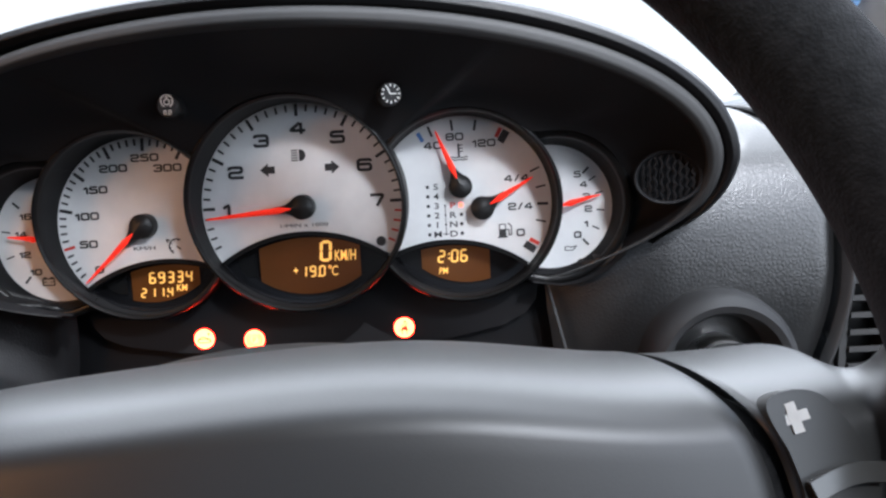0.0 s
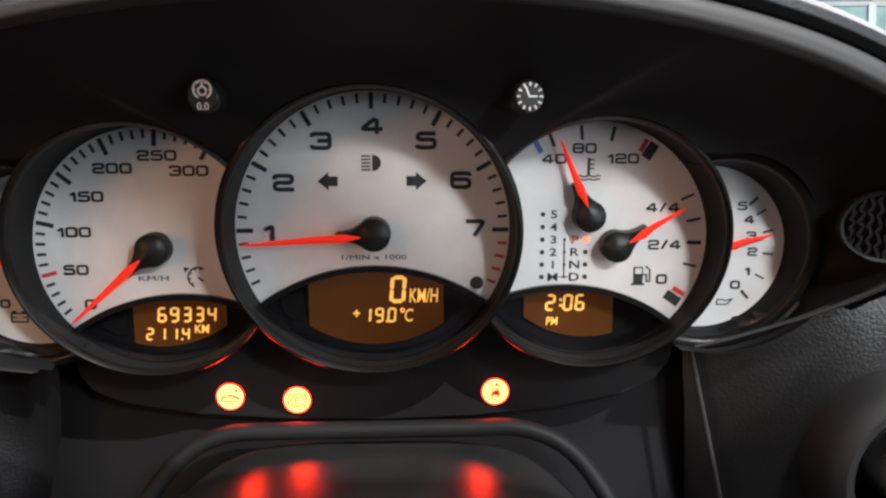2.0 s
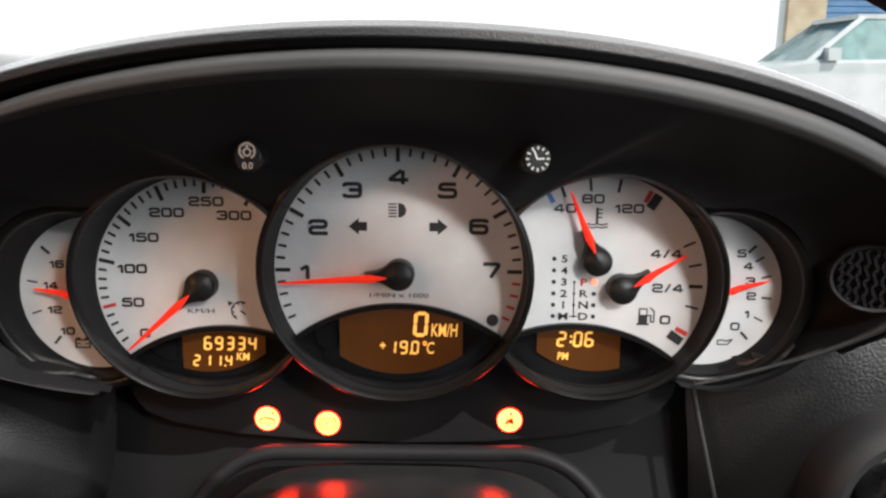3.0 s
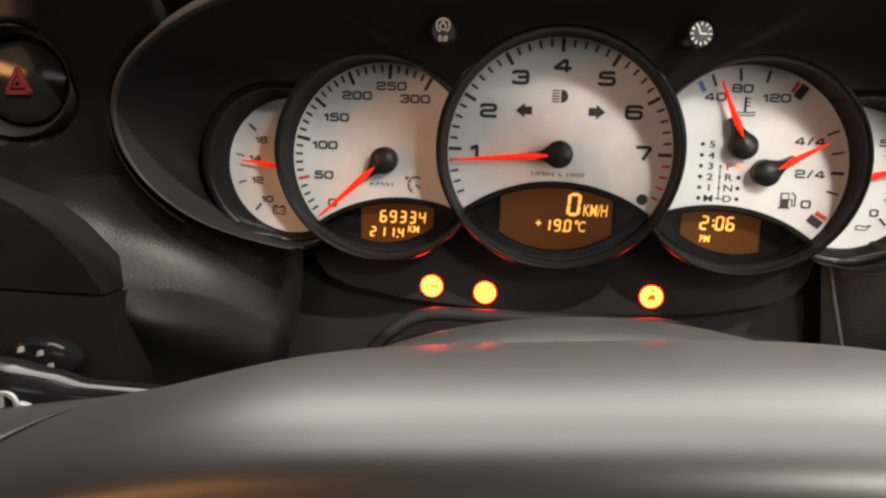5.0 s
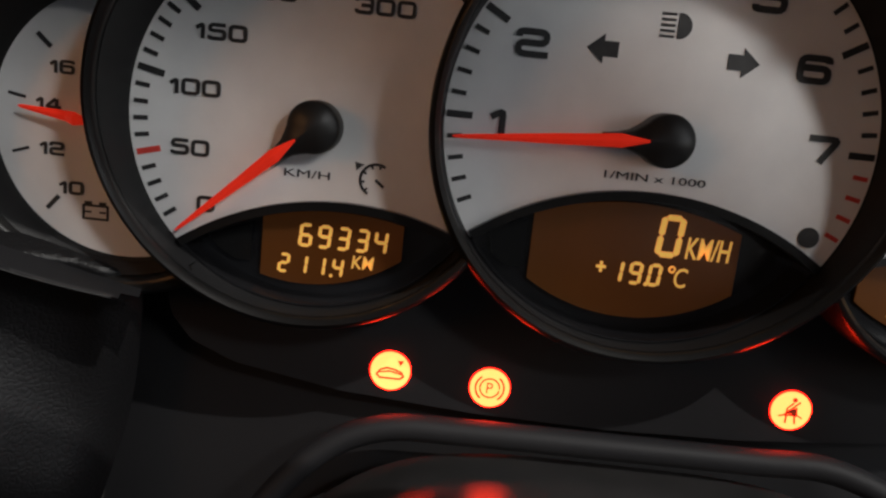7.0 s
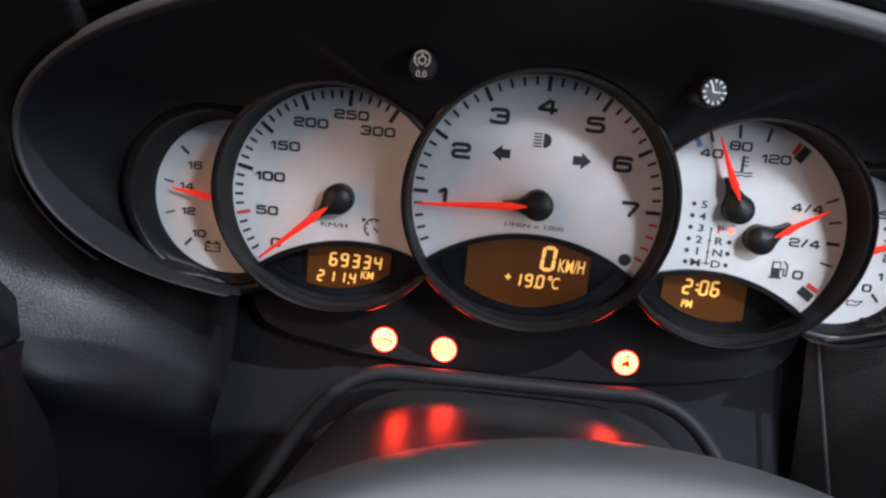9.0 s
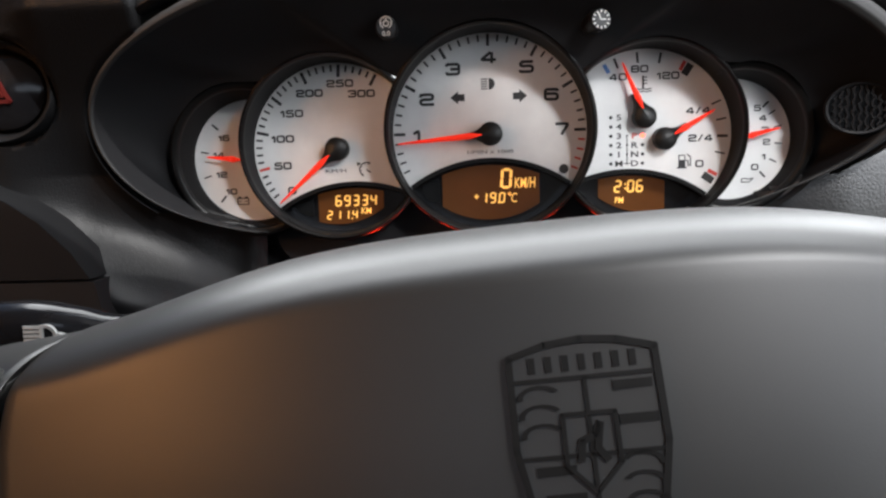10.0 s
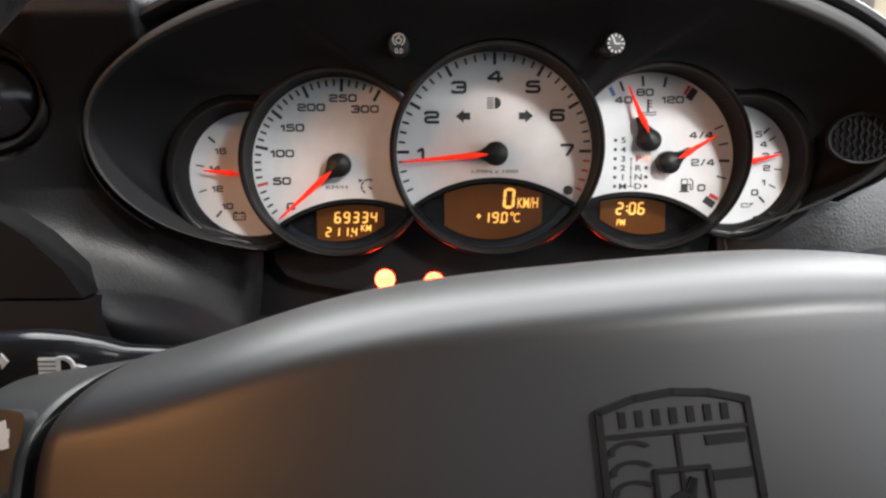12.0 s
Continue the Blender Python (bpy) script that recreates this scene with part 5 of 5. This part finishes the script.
bm = stroke([(-0.0060, -0.0050), (0.0060, -0.0050), (0.0, 0.0062)], 0.0020, 0.0080, 0.0100, close=True)
stroke([(-0.0024, -0.0024), (0.0024, -0.0024), (0.0, 0.0020)], 0.0010, 0.0080, 0.0100, bm, close=True)
part("triangle", bm, SHADED_RED, hazard, "red warning triangle")

# ---- cabin shell ----
def wall(name, bm, mat, label, category="wall"):
    ob = part(name, bm, mat, None, label)
    return tagged(ob, label, category, kind="structure")


wall("ceiling", block(-1.18, 0.52, -1.70, -0.42, 1.30, 1.33), HEADLINER, "dark grey fabric headliner of the cabin", "ceiling")
wall("floor", block(-1.18, 0.52, -1.70, 0.60, 0.20, 0.23), CARPET, "black carpet of the cabin floor", "floor")
wall("wall_outer", block(0.50, 0.54, -1.70, 0.60, 0.23, 0.72), FASCIA, "black door trim", "wall")
# Unseen panel, added to cut side light off the pad and left dashboard.
wall("wall_light_block", block(0.50, 0.54, -1.70, -0.86, 0.72, 1.31), CARPET, "unseen dark side panel that blocks light from the dashboard", "wall")
# Unseen wall, raised and darkened against side light; the opening admits the orange lamp.
bm = block(-1.20, -1.16, -1.70, 0.60, 0.23, 1.02)
block(-1.20, -1.16, -1.70, 0.60, 1.25, 1.31, bm)
block(-1.20, -1.16, -1.70, -1.40, 1.02, 1.25, bm)
block(-1.20, -1.16, -0.60, 0.60, 1.02, 1.25, bm)
wall("wall_inner", bm, CARPET, "unseen dark passenger-side wall that keeps light out", "wall")
# Unseen wall, darkened to cut stray light; its opening serves the rear fill.
bm = block(-1.18, 0.50, -1.74, -1.70, 0.23, 1.06)
block(-1.18, -0.72, -1.74, -1.70, 1.06, 1.31, bm)
block(0.22, 0.50, -1.74, -1.70, 1.06, 1.31, bm)
block(-0.72, 0.22, -1.74, -1.70, 1.28, 1.31, bm)
wall("wall_rear", bm, CARPET, "unseen dark rear wall with an opening for the fill lamp", "wall")
wall("wall_front", block(-1.16, 0.50, 0.56, 0.60, 0.23, 0.815), CARPET, "dark footwell bulkhead", "wall")


def beam(a, b, r, mat, name, label, category):
    a, b = Vector(a), Vector(b)
    d = (b - a).normalized()
    s = d.cross(Vector((0, 0, 1))).normalized()
    n = s.cross(d)
    bm = bmesh.new()
    rows = [[bm.verts.new(p + s * r * 1.3 * math.cos(q) + n * r * math.sin(q)) for q in np.linspace(0, 2 * math.pi, 17)[:-1]] for p in (a, b)]
    for j in range(16):
        bm.faces.new((rows[0][j], rows[0][(j + 1) % 16], rows[1][(j + 1) % 16], rows[1][j]))
    bm.faces.new(rows[0])
    bm.faces.new(rows[1][::-1])
    ob = part(name, bm, mat, None, label, smooth=True)
    return tagged(ob, label, category, kind="structure")


for x in (-1.14, 0.55):
    beam((x * 1.0, 0.46, 0.88), (x * 0.88, -0.44, 1.31), 0.035, HEADLINER, "windscreen_pillar", "grey trimmed windscreen pillar", "pillar")
beam((0.49, -0.44, 1.31), (-1.0, -0.44, 1.31), 0.03, HEADLINER, "trim_header", "grey windscreen header rail", "trim")
screen = part("window_1", plate([(-1.10, 0.0), (0.50, 0.0), (0.46, 0.98), (-1.02, 0.98)], 0.0, 0.004), GLASS, None, "clear raked windscreen")
screen.matrix_world = pose(0, 0.50, 0.885, 65.5, 0, 0)
screen.visible_shadow = False
tagged(screen, "clear raked windscreen above the dashboard", "window", kind="structure")

seal = root("trim_seal", (0.2, 0.29, 0.838), "black rubber seal at the foot of the windscreen", "seal", frame_base=False)
bm = bmesh.new()
line = [(-0.5, 0.06, 0.0), (0.150, 0.0, 0.0), (0.185, 0.004, 0.002), (0.215, 0.030, 0.012), (0.270, 0.110, 0.040)]
rows = [[bm.verts.new(Vector(p) + Vector((0.0, 0.003 * math.cos(q), 0.0035 * math.sin(q)))) for q in np.linspace(0, 2 * math.pi, 13)[:-1]] for p in line]
for a, b in zip(rows, rows[1:]):
    for j in range(12):
        bm.faces.new((a[j], a[(j + 1) % 12], b[(j + 1) % 12], b[j]))
part("strip", bm, TYRE, seal, smooth=True)
tagged(seal, "black rubber seal at the foot of the windscreen", "seal", kind="structure")

# ---- outside ----
wall("ground", block(-400, 400, -400, 700, -0.30, 0.0), CONCRETE, "pale sunlit concrete yard", "ground")

building = root("workshop_building", (4, 26, 0), "white rendered workshop with buff piers and a blue shutter", "building", frame_base=False)
part("wall", block(-40, 6.4, 0, 8, 0, 7.5), RENDER_WHITE, building, "white rendered wall")
part("pier", block(6.4, 7.6, -0.25, 8, 0, 7.5), BUFF, building, "buff masonry pier")
part("pier", block(10.8, 11.9, -0.25, 8, 0, 7.5), BUFF, building, "buff masonry pier")
part("lintel", block(7.6, 10.8, 0, 8, 5.2, 7.5), BUFF, building)
part("wall", block(11.9, 34.0, 0, 8, 0, 7.5), RENDER_WHITE, building)
door = part("shutter", block(7.6, 10.8, 0.55, 0.75, 0, 5.2), SHUTTER, building, "blue roller shutter")
for k in range(26):
    part("slat", block(7.6, 10.8, 0.48, 0.56, 0.02 + 0.2 * k, 0.19 + 0.2 * k), SHUTTER, door)
part("roof", block(-40.4, 34.4, -0.5, 8.4, 7.5, 7.8), RENDER_WHITE, building)


def parked_car(at, turn, paint, label):
    """A tall hatchback: lofted body with a glasshouse, pillars, mirrors, bumpers, lamps and wheels."""
    car = root("parked_car", at, label, "car", "cars parked in the yard", turn=(0, 0, turn), frame_base=False)
    side = [(-2.10, 0.32), (-2.15, 0.62), (-2.02, 0.92), (-1.15, 1.05), (1.55, 1.07), (2.05, 1.00), (2.12, 0.60), (2.05, 0.32)]
    bm = bmesh.new()
    rows = []
    for w, shrink in ((-0.90, 0.94), (-0.86, 1.0), (0.86, 1.0), (0.90, 0.94)):
        rows.append([bm.verts.new((x * (0.985 if shrink < 1 else 1), w, 0.32 + (z - 0.32) * shrink)) for x, z in side])
    for a, b in zip(rows, rows[1:]):
        for j in range(len(side)):
            bm.faces.new((a[j], a[(j + 1) % len(side)], b[(j + 1) % len(side)], b[j]))
    bm.faces.new(rows[0])
    bm.faces.new(rows[-1][::-1])
    part("body", bm, paint, car, bevel=0.04, smooth=True)
    cab = [(-1.15, 1.02), (-0.42, 1.58), (1.30, 1.60), (1.90, 1.04)]
    bm = bmesh.new()
    lo = [bm.verts.new((x, s * (0.84 if z < 1.2 else 0.66), z)) for s in (-1, 1) for x, z in cab]
    for f in ((0, 1, 2, 3), (7, 6, 5, 4), (0, 4, 5, 1), (1, 5, 6, 2), (2, 6, 7, 3)):
        bm.faces.new([lo[i] for i in f])
    part("glasshouse", bm, CAR_GLASS, car, "tinted green windows")
    part("roof", block(-0.52, 1.36, -0.68, 0.68, 1.57, 1.63), paint, car, bevel=0.02)
    for s in (-1, 1):
        for x0, x1 in ((-1.18, -0.45), (0.30, 0.34), (1.32, 1.92)):
            p = [Vector((x0 if x0 != 1.32 else 1.92, s * 0.85, 1.03)), Vector((x1 if x0 != 1.32 else 1.32, s * 0.675, 1.60))]
            bm = bmesh.new()
            r = [[bm.verts.new(q + Vector((dx, dy, 0))) for dx, dy in ((-0.05, -0.02), (0.05, -0.02), (0.05, 0.02), (-0.05, 0.02))] for q in p]
            for j in range(4):
                bm.faces.new((r[0][j], r[0][(j + 1) % 4], r[1][(j + 1) % 4], r[1][j]))
            bm.faces.new(r[0])
            bm.faces.new(r[1][::-1])
            part("pillar", bm, paint, car)
        part("mirror", block(-0.98, -0.82, s * 0.88 - 0.10, s * 0.88 + 0.10, 1.04, 1.20), paint, car, bevel=0.03)
        part("headlamp", block(-2.14, -1.92, s * 0.68 - 0.17, s * 0.68 + 0.17, 0.68, 0.84), METAL, car, bevel=0.03)
        for x in (-1.35, 1.35):
            wh = part("wheel", revolve([(0.33, -0.10), (0.33, 0.10), (0.22, 0.11), (0.22, -0.11)], 40, (x, 0.33)), TYRE, car, smooth=True)
            bmesh_shift = Matrix.Translation((0, s * 0.80, 0))
            wh.matrix_basis = bmesh_shift
            part("hub", revolve([(0.0001, s * 0.09), (0.10, s * 0.10), (0.215, s * 0.085)], 24, (x, 0.33), closed=False), METAL, wh, smooth=True)
    part("grille", block(-2.17, -2.10, -0.42, 0.42, 0.60, 0.80), BEZEL, car, bevel=0.02)
    part("bumper", block(-2.20, -2.05, -0.84, 0.84, 0.36, 0.56), paint, car, bevel=0.04)
    return car


parked_car((5.65, 10.9, 0), 0, CAR_PAINT, "grey hatchback with greenish windows parked in bright sun")
